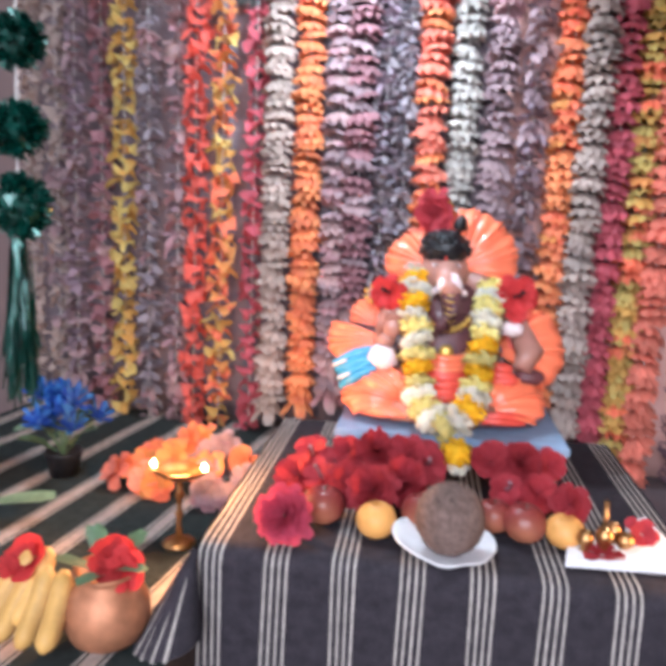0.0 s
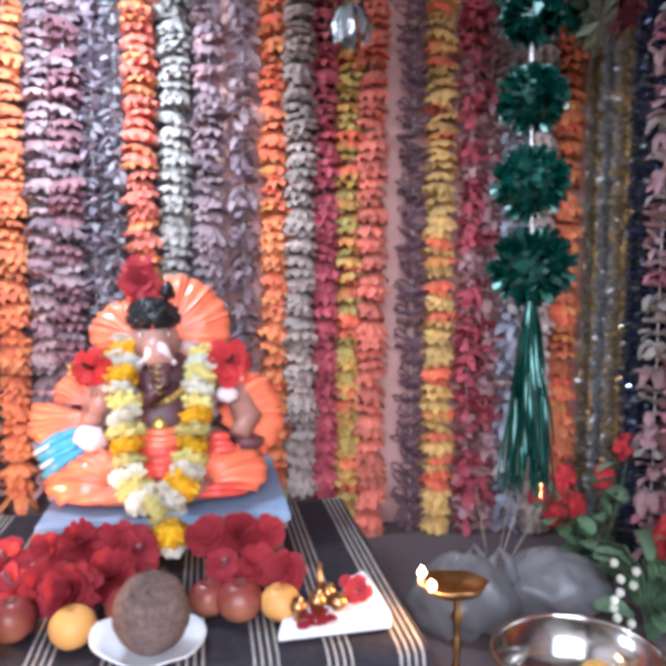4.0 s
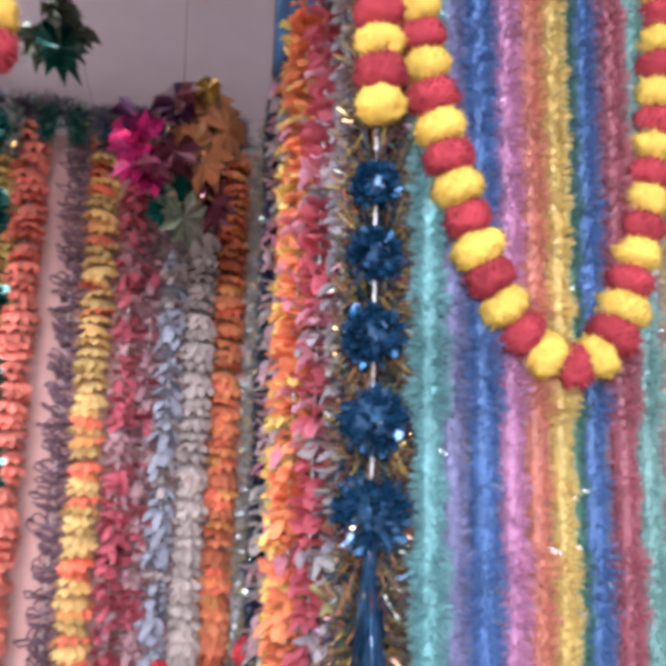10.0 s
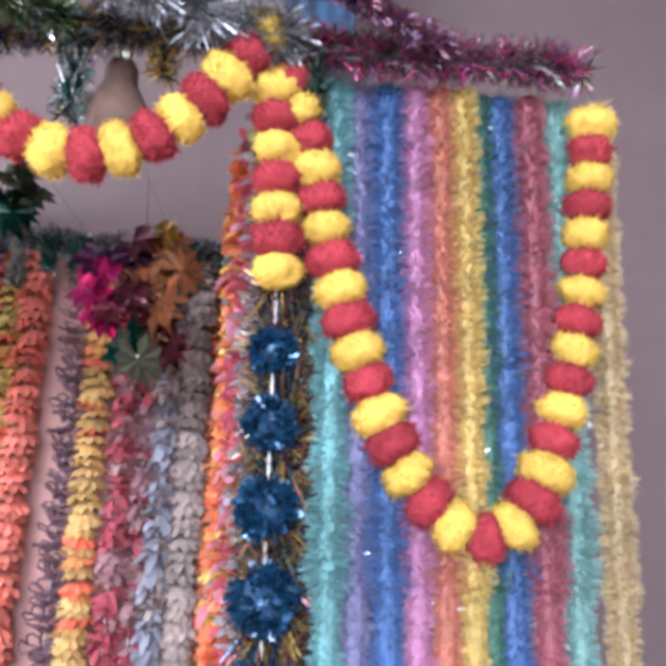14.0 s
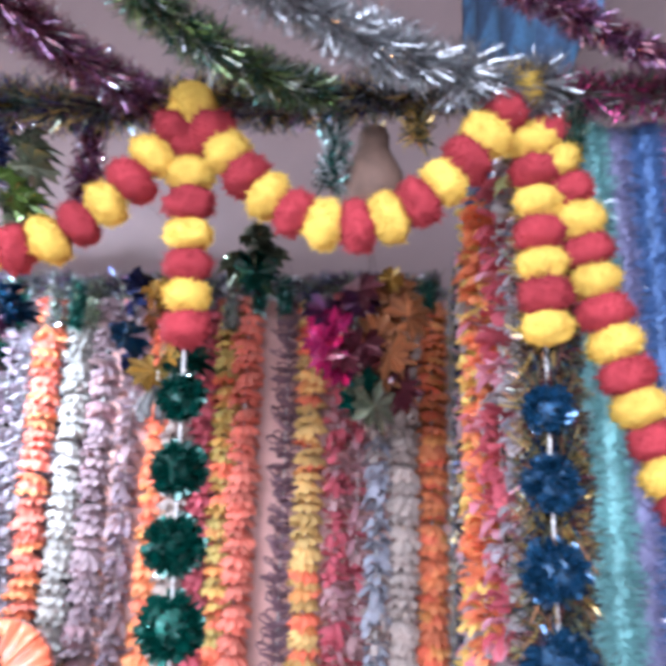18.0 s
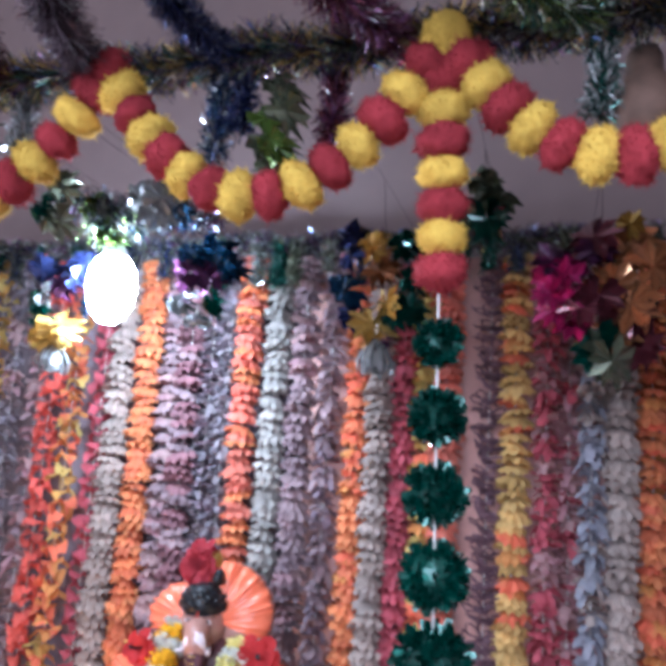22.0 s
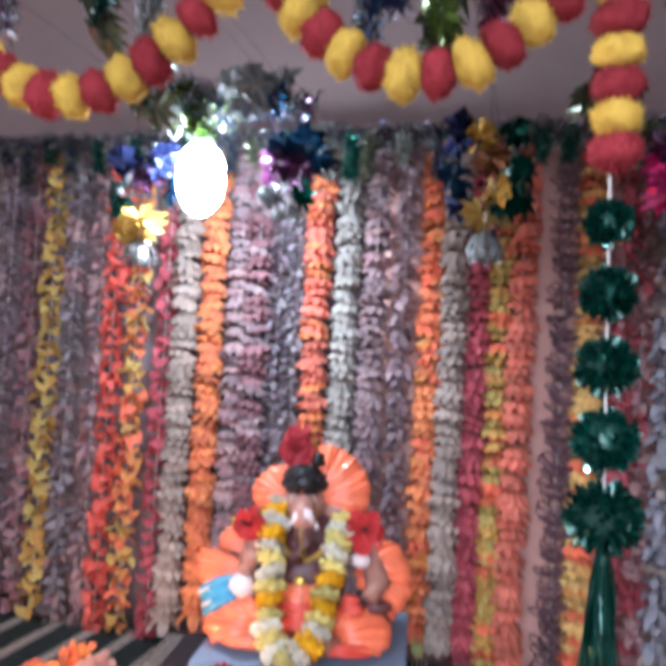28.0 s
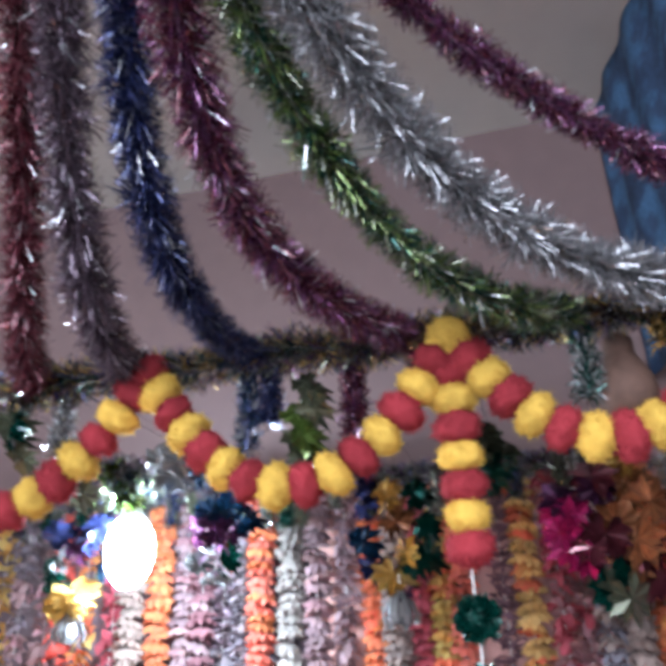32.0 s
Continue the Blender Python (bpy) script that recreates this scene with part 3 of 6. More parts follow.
def tinsel(name, points, radius, materials, label, group, per_metre=2600, width=0.0016, seed=1, stiff=0.35, core=0.004, category="tinsel", glint=None):
    """A tinsel rope along a line: a wire core and its fringe, one mesh a colour; glint adds bright strands."""
    rng = random.Random(seed)
    ob = thing(name, points[0], label, category, group)
    o = Vector(points[0])
    local = [Vector(p) - o for p in points]
    v, f = tube(local, core, 10)
    part("core", from_lists("core", v, f, materials[0]), ob)
    for k, m in enumerate(materials):
        v, f = strands(local, radius, per_metre / len(materials), width, rng, stiff=stiff)
        fr = part("fringe", from_lists("fringe", v, f, m), ob)
        fr["kind"] = "stuff"
    # sparse bright strands imitate points of reflected light
    if glint:
        v, f = strands(local, radius * 1.05, 320, 0.0016, rng, stiff=stiff)
        part("glitter", from_lists("glitter", v, f, glint), ob, "thin bright foil strands added as glints")["kind"] = "stuff"
    return ob


def pompom_mesh(name, material, seed):
    """A squashed ball of wool with a ragged outline."""
    rng = random.Random(seed)
    bm = blob((0.0325, 0.0325, 0.0240), 0.26, 2.6, 3, seed=seed * 3.1)
    for v in bm.verts:
        v.co *= 1 + 0.05 * noise.noise(v.co * 140 + Vector((seed, 0, 0)))
    bm.normal_update()
    tufts = [(v.co.copy(), v.normal.copy()) for v in bm.verts]
    for f in bm.faces:
        f.smooth = True
    for co, no in tufts:
        for _ in range(9):
            d = (no + Vector((rng.uniform(-0.7, 0.7), rng.uniform(-0.7, 0.7), rng.uniform(-0.7, 0.7)))).normalized()
            s = d.orthogonal().normalized() * 0.0006
            base = co * 0.97 + Vector((rng.uniform(-1, 1), rng.uniform(-1, 1), rng.uniform(-1, 1))) * 0.0015
            a, b, c = bm.verts.new(base - s), bm.verts.new(base + s), bm.verts.new(base + d * rng.uniform(0.002, 0.0095))
            bm.faces.new((a, b, c))
    return to_mesh(name, bm, material)


POMS = {c: [pompom_mesh("pompom", M[c], k + i * 7) for k in range(4)] for i, c in enumerate(("yellowpom", "redpom"))}


def pompom_garland(points, label, anchor, colour, step=0.0405, seed=5, first=0, last=0, group="pompom garlands"):
    """Pompoms on a string; one of the given colour (0 yellow, 1 red) sits at the point nearest to anchor."""
    rng = random.Random(seed)
    ob = thing("pompom_garland", points[0], label, "garland", group)
    o = Vector(points[0])
    local = [Vector(p) - o for p in points]
    v, f = tube(local, 0.0015, 5)
    part("string", from_lists("string", v, f, M["cord"]), ob)
    fine = along(local, 0.0005)
    k = min(range(len(fine)), key=lambda i: (fine[i][0] + o - Vector(anchor)).length)
    n = round(step * 2000)
    for i in range(k % n, len(fine), n):
        if i < first or i > len(fine) - 1 - last:
            continue
        p, d = fine[i]
        turn = d.to_track_quat("Z", "Y").to_euler()
        m = Matrix.LocRotScale(p, turn, None) @ pose(0, 0, 0, rng.uniform(-6, 6), rng.uniform(-6, 6), rng.uniform(0, 360))
        c = ("yellowpom", "redpom")[((i - k) // n + colour) % 2]
        part("pompom", rng.choice(POMS[c]), ob, "", m @ Matrix.Diagonal((*[rng.uniform(0.95, 1.07)] * 3, 1)))
    return ob


def foil_ball_mesh(name, material, radius, seed, count=340):
    """A wheel of narrow foil blades that stand out from a knot all round."""
    rng = random.Random(seed)
    verts, faces = [], []
    for _ in range(count):
        z = rng.uniform(-1, 1)
        a = rng.uniform(0, 2 * math.pi)
        d = Vector((math.sqrt(1 - z * z) * math.cos(a), math.sqrt(1 - z * z) * math.sin(a), z))
        r = radius * rng.uniform(0.84, 1.08)
        s = d.orthogonal().normalized()
        s = (s * math.cos(a * 5) + d.cross(s) * math.sin(a * 5)) * 0.0062 * rng.uniform(0.6, 1.3)
        mid = d * r * 0.6 + d.orthogonal() * r * rng.uniform(-0.12, 0.12)
        b = len(verts)
        verts += [d * 0.004 - s * 0.3, d * 0.004 + s * 0.3, mid - s, mid + s, d * r - s * 0.5, d * r + s * 0.5]
        faces += [(b, b + 1, b + 3, b + 2), (b + 2, b + 3, b + 5, b + 4)]
    bm = blob((radius * 0.70, radius * 0.70, radius * 0.70), 0.25, 4, 2, seed=seed)
    off = len(verts)
    bm.verts.index_update()
    verts += [tuple(v.co) for v in bm.verts]
    faces += [tuple(v.index + off for v in f.verts) for f in bm.faces]
    bm.free()
    return from_lists(name, [tuple(v) for v in verts], faces, material)


def ball_string(x, y, top, heights, radii, material, label, tassel=None, drift=0.0):
    """Foil balls on a white cord, with a foil tassel at the end."""
    ob = thing("foil_ball_string", (x, y, top), label, "hanging decoration", "foil ball strings")
    low = heights[-1] - 0.03
    v, f = tube([(drift * k / 8, 0.0, (low - top) * k / 8) for k in range(9)], 0.0017, 6)
    part("cord", from_lists("cord", v, f, M["cord"]), ob, "white cord")
    for k, (z, r) in enumerate(zip(heights, radii)):
        m = pose(drift * (z - top) / (low - top), 0, z - top, 10 * (k % 3 - 1), 8 * (k % 2), 50 * k)
        part("foil_ball", foil_ball_mesh("foil_ball", material, r, 11 + k * 5 + int(100 * abs(x))), ob, "", m)["kind"] = "stuff"
    if tassel:
        rng = random.Random(3)
        verts, faces = [], []
        n = tassel[1]
        for _ in range(n):
            a, sp = rng.uniform(0, 6.28), rng.uniform(0.15, 1.15)
            ln = tassel[0] * rng.uniform(0.7, 1.05)
            d = Vector((math.cos(a), math.sin(a), 0))
            b = len(verts)
            wob = rng.uniform(-1, 1)
            for q in range(7):
                t = q / 6
                spin = a + 2.5 * t * wob + rng.uniform(-0.6, 0.6)
                s = Vector((-math.sin(spin), math.cos(spin), rng.uniform(-0.3, 0.3))) * 0.0013
                c = d * (0.005 + 0.022 * sp * t ** 0.8) + Vector((0.004 * wob * math.sin(5 * t), 0.004 * math.cos(4 * t + a), -ln * t))
                verts += [c - s, c + s]
            faces += [(b + i, b + i + 1, b + i + 3, b + i + 2) for i in range(0, 12, 2)]
        t = part("tassel", from_lists("tassel", [tuple(v) for v in verts], faces, material), ob, "long foil strip tassel", Matrix.Translation((drift, 0, low + 0.0 - top)))
    return ob


def foil_star(place, width, height, cells, label, tail=None, seed=3, top=2.25):
    """A hanging lantern of pleated foil fans: cells give colour, across and up (in halves of the size) and size."""
    rng = random.Random(seed)
    ob = thing("foil_star", place, label, "hanging decoration", "folded foil stars")
    v, f = tube([(0, 0.03, -height * 0.4), (0.003, 0.03, height * 0.3), (0.0, 0.0, top - place[2])], 0.0006, 5)
    part("cord", from_lists("cord", v, f, M["wire"]), ob)
    for c, u, w, size in [q for q in cells for _ in range(2)]:
        verts, faces = [], []
        n = 18
        o = Vector((u * width * 0.5 + rng.uniform(-0.4, 0.4) * size, rng.uniform(-0.03, 0.03), w * height * 0.5 + rng.uniform(-0.5, 0.5) * size))
        out = math.atan2(w + rng.uniform(-0.3, 0.3), u + rng.uniform(-0.3, 0.3))
        tip, turn = rng.uniform(-1.2, 1.2), rng.uniform(-1.0, 1.0)
        size *= rng.uniform(0.8, 1.1)
        verts.append(tuple(o + Vector((0, -0.006, 0))))
        for i in range(n + 1):
            a = out + math.radians(-165 + 330 * i / n)
            r = size * (1.0 if i % 2 else 0.66) * rng.uniform(0.86, 1.1)
            x, z = math.cos(a) * r, math.sin(a) * r
            y = (0.010 if i % 2 else -0.013) + tip * x + turn * z + rng.uniform(-0.012, 0.012)
            verts.append(tuple(o + Vector((x, y, z))))
        for i in range(n):
            faces.append((0, 1 + i, 2 + i))
        part("foil_fan", from_lists("foil_fan", verts, faces, M[c]), ob, "pleated " + M[c].name)
    if tail:
        verts, faces = [], []
        for i in range(44):
            a = rng.uniform(0, 6.28)
            d = Vector((math.cos(a), math.sin(a), 0))
            s = Vector((-d.y, d.x, 0)) * 0.0042
            b = len(verts)
            ln = tail * rng.uniform(0.75, 1.05)
            wide = rng.uniform(0.6, 1.25)
            for q in (0, 0.35, 0.75, 1.0):
                p = d * (0.004 + 0.036 * wide * math.sin(q * 2.0)) + Vector((0, 0, -height * 0.54 - ln * q))
                verts += [tuple(p - s), tuple(p + s)]
            faces += [(b + i2, b + i2 + 1, b + i2 + 3, b + i2 + 2) for i2 in (0, 2, 4)]
        part("foil_tassel", from_lists("foil_tassel", verts, faces, M["fsilver"]), ob, "shiny silver foil tassel")
        v, f = tube([(0, 0, -height * 0.4), (0, 0, -height * 0.56)], 0.0025, 5)
        part("tassel_cord", from_lists("tassel_cord", v, f, M["cord"]), ob)
    return ob

# ---- the room ----


def slab(name, size, at, material, label, category, bevel=0.0):
    return solid(name, to_mesh(name, box(*size, bevel), material), label, category, kind="structure", m=Matrix.Translation(at))


slab("floor", (6.2, 5.4, 0.1), (0.4, -0.55, -0.05), M["floor"], "grey stone tiled floor of the room", "floor")
slab("wall_back", (6.2, 0.12, 3.6), (0.4, 2.06, 1.75), M["wallpink"], "dull pink painted wall behind the shrine", "wall")
slab("wall_right", (0.12, 5.2, 3.6), (2.46, -0.6, 1.75), M["wallpink"], "dull pink painted side wall of the room", "wall")
# the left and front walls are unseen; their white bounces light onto the shrine
slab("wall_left", (0.12, 5.2, 3.6), (-2.06, -0.6, 1.75), M["wallroom"], "unseen side wall of the room, white to bounce light", "wall")
slab("wall_front", (6.2, 0.12, 3.6), (0.4, -3.2, 1.75), M["wallroom"], "unseen front wall of the room, white to bounce light", "wall")
slab("ceiling", (6.2, 5.4, 0.1), (0.4, -0.55, 3.53), M["wallpale"], "pale grey painted ceiling of the room", "ceiling")

# an added tube lamp on the unseen wall behind the visitor, as the room's source
tl = thing("added_tube_lamp", (0.5, -3.12, 2.85), "added white tube lamp on the unseen wall", "lamp")
part("housing", to_mesh("housing", box(1.3, 0.05, 0.06, 0.005), M["ledbody"]), tl)
v, f = tube([(-0.6, 0.05, 0), (0.6, 0.05, 0)], 0.013, 10)
part("tube", from_lists("tube", v, f, glow("tube glow", (1, 0.95, 0.97), 6)), tl)


def pleated_sheet(w, h, waves, depth, seed, n=60, rows=10):
    verts, faces = [], []
    for r in range(rows + 1):
        for i in range(n + 1):
            x = w * (i / n - 0.5)
            y = depth * math.sin(waves * 2 * math.pi * i / n + 0.6 * math.sin(seed + 3 * i / n)) + depth * 0.5 * noise.noise(Vector((x * 6, r * 0.5, seed)))
            verts.append((x, y, -h * r / rows))
    for r in range(rows):
        for i in range(n):
            a = r * (n + 1) + i
            faces.append((a, a + 1, a + n + 2, a + n + 1))
    return verts, faces


def curtain(name, w, h, at, waves, depth, material, label, category="cloth", seed=1.0, kind=""):
    v, f = pleated_sheet(w, h, waves, depth, seed)
    me = from_lists(name, v, f, material, True)
    ob = solid(name, me, label, category, kind=kind, m=Matrix.Translation(at))
    md = ob.modifiers.new("thick", "SOLIDIFY")
    md.thickness = 0.003
    return ob


curtain("backdrop_cloth", 1.30, 1.38, (-0.49, 1.90, 2.24), 9, 0.012, M["darkcloth"], "dark cloth hung behind the flower garlands", seed=2.0)
curtain("pink_backdrop_cloth", 0.93, 1.39, (0.63, 1.885, 2.24), 7, 0.008, M["pinkcloth"], "pale pink cloth hung behind the flower garlands", seed=7.0)
blue = curtain("blue_curtain", 0.86, 0.95, (1.20, 1.55, 3.46), 4, 0.008, M["bluecurtain"], "blue patterned curtain hanging high beside the shrine", "curtain", seed=4.0)
blue.matrix_basis = pose(1.20, 1.55, 3.46, 0, 0, -80)

# ---- the shrine's frame ----


def pole(points, radius, label, name="frame_pole"):
    v, f = tube(points, radius, 10)
    return solid(name, from_lists(name, v, f, M["metalpole"], True), label, "pole", "shrine frame poles")


pole([(-0.92, 0.945, 2.262), (1.54, 0.945, 2.268)], 0.009, "thin steel rod along the shrine front")
pole([(-1.12, 1.83, 2.245), (1.10, 1.83, 2.245)], 0.008, "thin steel rod along the shrine back")
pole([(1.10, 0.96, 2.255), (1.10, 1.83, 2.245)], 0.008, "thin steel rod along the shrine side")
pole([(1.165, 1.06, 0.0), (1.165, 1.06, 2.26)], 0.010, "thin steel upright of the shrine frame")
pole([(-0.92, 0.955, 0.0), (-0.92, 0.955, 2.27)], 0.010, "thin steel upright of the shrine frame")

# ---- flower garlands on the back: x, colours, style, step, bottom ----
BACK = [
    (-1.10, ("taupe",), "open", 0.022, 0.80),
    (-1.02, ("taupe", "mauve"), "open", 0.022, 0.80),
    (-0.945, ("plum", "mauve"), "sparse", 0.024, 0.80),
    (-0.875, ("maroon", "blush"), "open", 0.023, 0.80),
    (-0.802, ("gold",), "open", 0.026, 0.80),
    (-0.72, ("lilac", "blush"), "sparse", 0.022, 0.80),
    (-0.645, ("blush", "mauve"), "sparse", 0.026, 0.80),
    (-0.585, ("scarlet",), "open", 0.024, 0.80),
    (-0.508, ("amber", "gold"), "open", 0.025, 0.80),
    (-0.425, ("crimson",), "open", 0.026, 0.80),
    (-0.356, ("cream",), "ruffle", 0.018, 0.93),
    (-0.278, ("orange",), "ruffle", 0.019, 0.95),
    (-0.200, ("mauve", "blush"), "ruffle", 0.022, 0.98),
    (-0.140, ("maroon", "mauve"), "ruffle", 0.022, 0.98),
    (-0.085, ("plum", "lilac"), "sparse", 0.022, 0.98),
    (-0.030, ("lilac",), "sparse", 0.018, 0.98),
    (0.030, ("coral", "orange"), "ruffle", 0.019, 0.98),
    (0.103, ("white",), "ruffle", 0.017, 0.98),
    (0.186, ("mauve", "blush"), "ruffle", 0.021, 0.98),
    (0.262, ("mauve", "plum"), "sparse", 0.019, 0.98),
    (0.336, ("orange", "amber"), "ruffle", 0.019, 0.98),
    (0.395, ("cream", "taupe"), "ruffle", 0.018, 0.97),
    (0.452, ("crimson",), "ruffle", 0.020, 0.90),
    (0.508, ("gold", "amber"), "ruffle", 0.019, 0.89),
    (0.558, ("coral",), "ruffle", 0.022, 0.87),
    (0.660, ("fig",), "wire", 0.030, 0.85),
    (0.721, ("lemon", "amber"), "ruffle", 0.019, 0.82),
    (0.792, ("crimson", "rosy"), "sparse", 0.017, 0.83),
    (0.842, ("rosy", "crimson"), "sparse", 0.018, 0.85),
    (0.890, ("slate", "ivory", "slate"), "sparse", 0.018, 0.86),
    (0.953, ("ivory",), "ruffle", 0.015, 0.86),
    (1.020, ("orange", "amber"), "ruffle", 0.019, 0.87),
]
TIPS = {0.558: "limepetal", 0.721: "limepetal", 0.842: "lemon", 0.66: "blush", 0.452: "crimson", 0.953: "cream", -0.356: "cream", -0.278: "orange", -0.2: "blush", 0.336: "limepetal"}
for i, (x, colours, style, step, low) in enumerate(BACK):
    flower_garland(x, 1.815 + 0.012 * math.sin(i * 2.3), 2.235, low, colours, style, step * (1.25 if x < -0.4 else 1.0), "on the back of the shrine", 1.1 if x < -0.4 else 1.06, tip=TIPS.get(round(x, 3)), loose=0.5 if style == "wire" else 0.42 if x < -0.4 else 0.28, tall=1.2)

# ---- garlands and tinsel on the right side ----
SIDE = [
    (1.475, ("blush", "pink", "white"), "sparse", 0.022, 1.05),
    (1.388, ("pink", "white", "crimson"), "sparse", 0.020, 1.05),
    (1.262, ("citron", "orange", "bone", "citron"), "sparse", 0.0135, 1.08),
    (1.210, ("orange", "citron", "pink"), "sparse", 0.014, 1.05),
    (1.135, ("crimson", "pink", "bone"), "sparse", 0.017, 1.0),
    (1.045, ("bone", "lilac", "limepetal"), "sparse", 0.027, 0.85),
]
for i, (y, colours, style, step, size) in enumerate(SIDE):
    flower_garland(1.085 + 0.012 * math.sin(i * 1.9) if i < 5 else 1.110, y, 2.235, 0.88, colours, style, step, "on the side of the shrine", size)
SIDE_TINSEL = [(1.80, "fgold", "gold"), (1.715, "fsilver", "silver"), (1.645, "fgold", "gold"), (1.56, "fnavy", "navy blue"), (1.515, "fnavy", "navy blue")]
for i, (y, m, word) in enumerate(SIDE_TINSEL):
    tinsel("tinsel_strip", [(1.088, y, 2.235), (1.09, y, 1.55), (1.085, y, 0.9)], 0.034, [M[m], M["fnavy" if i > 2 else "fsilver"], M["fsilver" if i < 3 else "folive"]], f"{word} foil tinsel strip hanging on the side", "side tinsel strips", 12000, 0.0022, 40 + i, core=0.010)
tinsel("tinsel_strip", [(1.150, 1.025, 2.25), (1.148, 1.025, 1.6), (1.145, 1.025, 0.9)], 0.056, [M["fbrown"], M["folive"], M["fblue"], M["fgold"], M["folive"], M["fwine"]], "brown and gold foil tinsel strip by the front post", "side tinsel strips", 8000, 0.0034, 50, 0.9)

# ---- rainbow fringe wing beside the front ----
RAINBOW = [
    (1.226, "teal", 0.021), (1.262, "lavender", 0.021), (1.300, "blue", 0.023), (1.338, "pink", 0.021), (1.373, "orange", 0.021),
    (1.405, "yellow", 0.018), (1.433, "green", 0.018), (1.462, "blue", 0.025), (1.503, "wine", 0.021), (1.548, "sea", 0.021), (1.590, "straw", 0.018),
]
for i, (x, c, r) in enumerate(RAINBOW):
    pts = [(x - 0.02 * (1 - k / 6) * (1 if i < 10 else 0.2), 0.995 + {"pink": -0.002, "orange": -0.002, "yellow": -0.010, "green": 0.008}.get(c, 0.012 * (i % 2)), 2.25 - 1.45 * k / 6) for k in range(7)]
    tinsel("fringe_strip", pts, r * 1.38, [F[c]], f"soft {c} fringe strip hanging from the front rod", "rainbow fringe strips", 11000, 0.0016, 70 + i, 0.3, core=r * 0.62, category="fringe", glint=M["fsilver"])

# ---- tinsel along the rods and the canopy ----
rail = [(-0.92 + 0.082 * k, 0.94 + 0.004 * math.sin(k), 2.274 + 0.006 * math.sin(k * 1.7)) for k in range(25)]
tinsel("rod_tinsel", rail, 0.042, [M["folive"], M["fpurple"], M["fnavy"], M["fgreen"], M["fgold"]], "dark multicoloured tinsel wound along the front rod", "tinsel ropes", 8000, 0.0024, 90, 0.8, glint=M["fglint"])
rail = [(1.05 + 0.05 * k, 0.943, 2.270 + 0.004 * math.sin(k)) for k in range(11)]
tinsel("rod_tinsel", rail, 0.036, [M["fpurple"], M["folive"], M["fwine"], M["fmagenta"]], "dark purple tinsel wound along the front rod", "tinsel ropes", 8000, 0.0022, 91, 0.8, glint=M["fglint"])
rail = [(-1.12 + 0.09 * k, 1.79, 2.255 + 0.008 * math.sin(k * 2.1)) for k in range(25)]
tinsel("rod_tinsel", rail, 0.038, [M["folive"], M["fnavy"], M["fpurple"], M["fsilver"], M["folive"]], "dark tinsel wound along the back rod", "tinsel ropes", 6000, 0.003, 92, 0.8)
# colour, foils, radius, four control points (from the upper end down to the rod)
CANOPY = [
    ("wine red", ["fwine"], 0.026, [(0.295, 0.337, 2.643), (0.19, 0.565, 2.403), (0.031, 0.756, 2.266), (-0.066, 0.93, 2.275)]),
    ("mauve", ["fmauve"], 0.030, [(0.312, 0.417, 2.546), (0.282, 0.516, 2.338), (0.2, 0.68, 2.244), (0.128, 0.93, 2.275)]),
    ("navy blue", ["fnavy"], 0.026, [(0.475, 0.286, 2.526), (0.373, 0.489, 2.328), (0.315, 0.678, 2.252), (0.353, 0.93, 2.275)]),
    ("purple wine", ["fpurple", "fwine"], 0.026, [(0.556, 0.203, 2.652), (0.473, 0.356, 2.366), (0.419, 0.584, 2.222), (0.607, 0.93, 2.275)]),
    ("lime green", ["folive", "flime", "fgreen"], 0.024, [(0.524, 0.251, 2.549), (0.557, 0.499, 2.309), (0.646, 0.733, 2.209), (0.854, 0.93, 2.275)]),
    ("silver", ["fgrey"], 0.030, [(0.57, 0.236, 2.496), (0.647, 0.552, 2.29), (0.802, 0.803, 2.24), (1.144, 0.93, 2.275)]),
    ("dark purple", ["fpurple", "fwine"], 0.018, [(0.575, 0.413, 2.638), (0.761, 0.59, 2.393), (1.032, 0.749, 2.283), (1.353, 0.93, 2.275)]),
    ("violet", ["fpurple", "fmauve"], 0.026, [(0.05, 0.42, 2.72), (-0.09, 0.62, 2.50), (-0.17, 0.83, 2.36), (-0.38, 0.93, 2.28)]),
]


def bow(p, n=30):
    """A rope through the air: straight on up to the ceiling, then the curve of the control points."""
    a, b, c, d = [Vector(q) for q in p]
    out = (a - b).normalized()
    top = a + out * ((3.47 - a.z) / out.z)
    line = [top.lerp(a, k / 8) for k in range(8)]
    for k in range(n + 1):
        t = k / n
        line.append(a * (1 - t) ** 3 + 3 * b * t * (1 - t) ** 2 + 3 * c * t * t * (1 - t) + d * t ** 3)
    return line


def smooth_line(points, n=6):
    """A smooth line through the given points."""
    p = [Vector(q) for q in points]
    out = []
    for i in range(len(p) - 1):
        a, b, c, d = p[max(i - 1, 0)], p[i], p[i + 1], p[min(i + 2, len(p) - 1)]
        for k in range(n):
            t = k / n
            out.append(0.5 * ((2 * b) + (c - a) * t + (2 * a - 5 * b + 4 * c - d) * t * t + (3 * b - a - 3 * c + d) * t ** 3))
    return out + [p[-1]]


for i, (word, ms, r, pts) in enumerate(CANOPY):
    tinsel("canopy_tinsel", bow(pts), r * 1.38, [M[m] for m in ms], f"{word} foil tinsel rope swooping down to the rod", "canopy tinsel ropes", 10000, 0.0017, 100 + i, 0.8, core=0.005, glint=M["fglint"])

# ---- pompom garlands ----
PB = "red and yellow wool pompom garland "
A, B, C, D = (0.172, 0.918, 2.262), (0.673, 0.918, 2.258), (1.104, 0.925, 2.276), (-0.40, 0.918, 2.262)
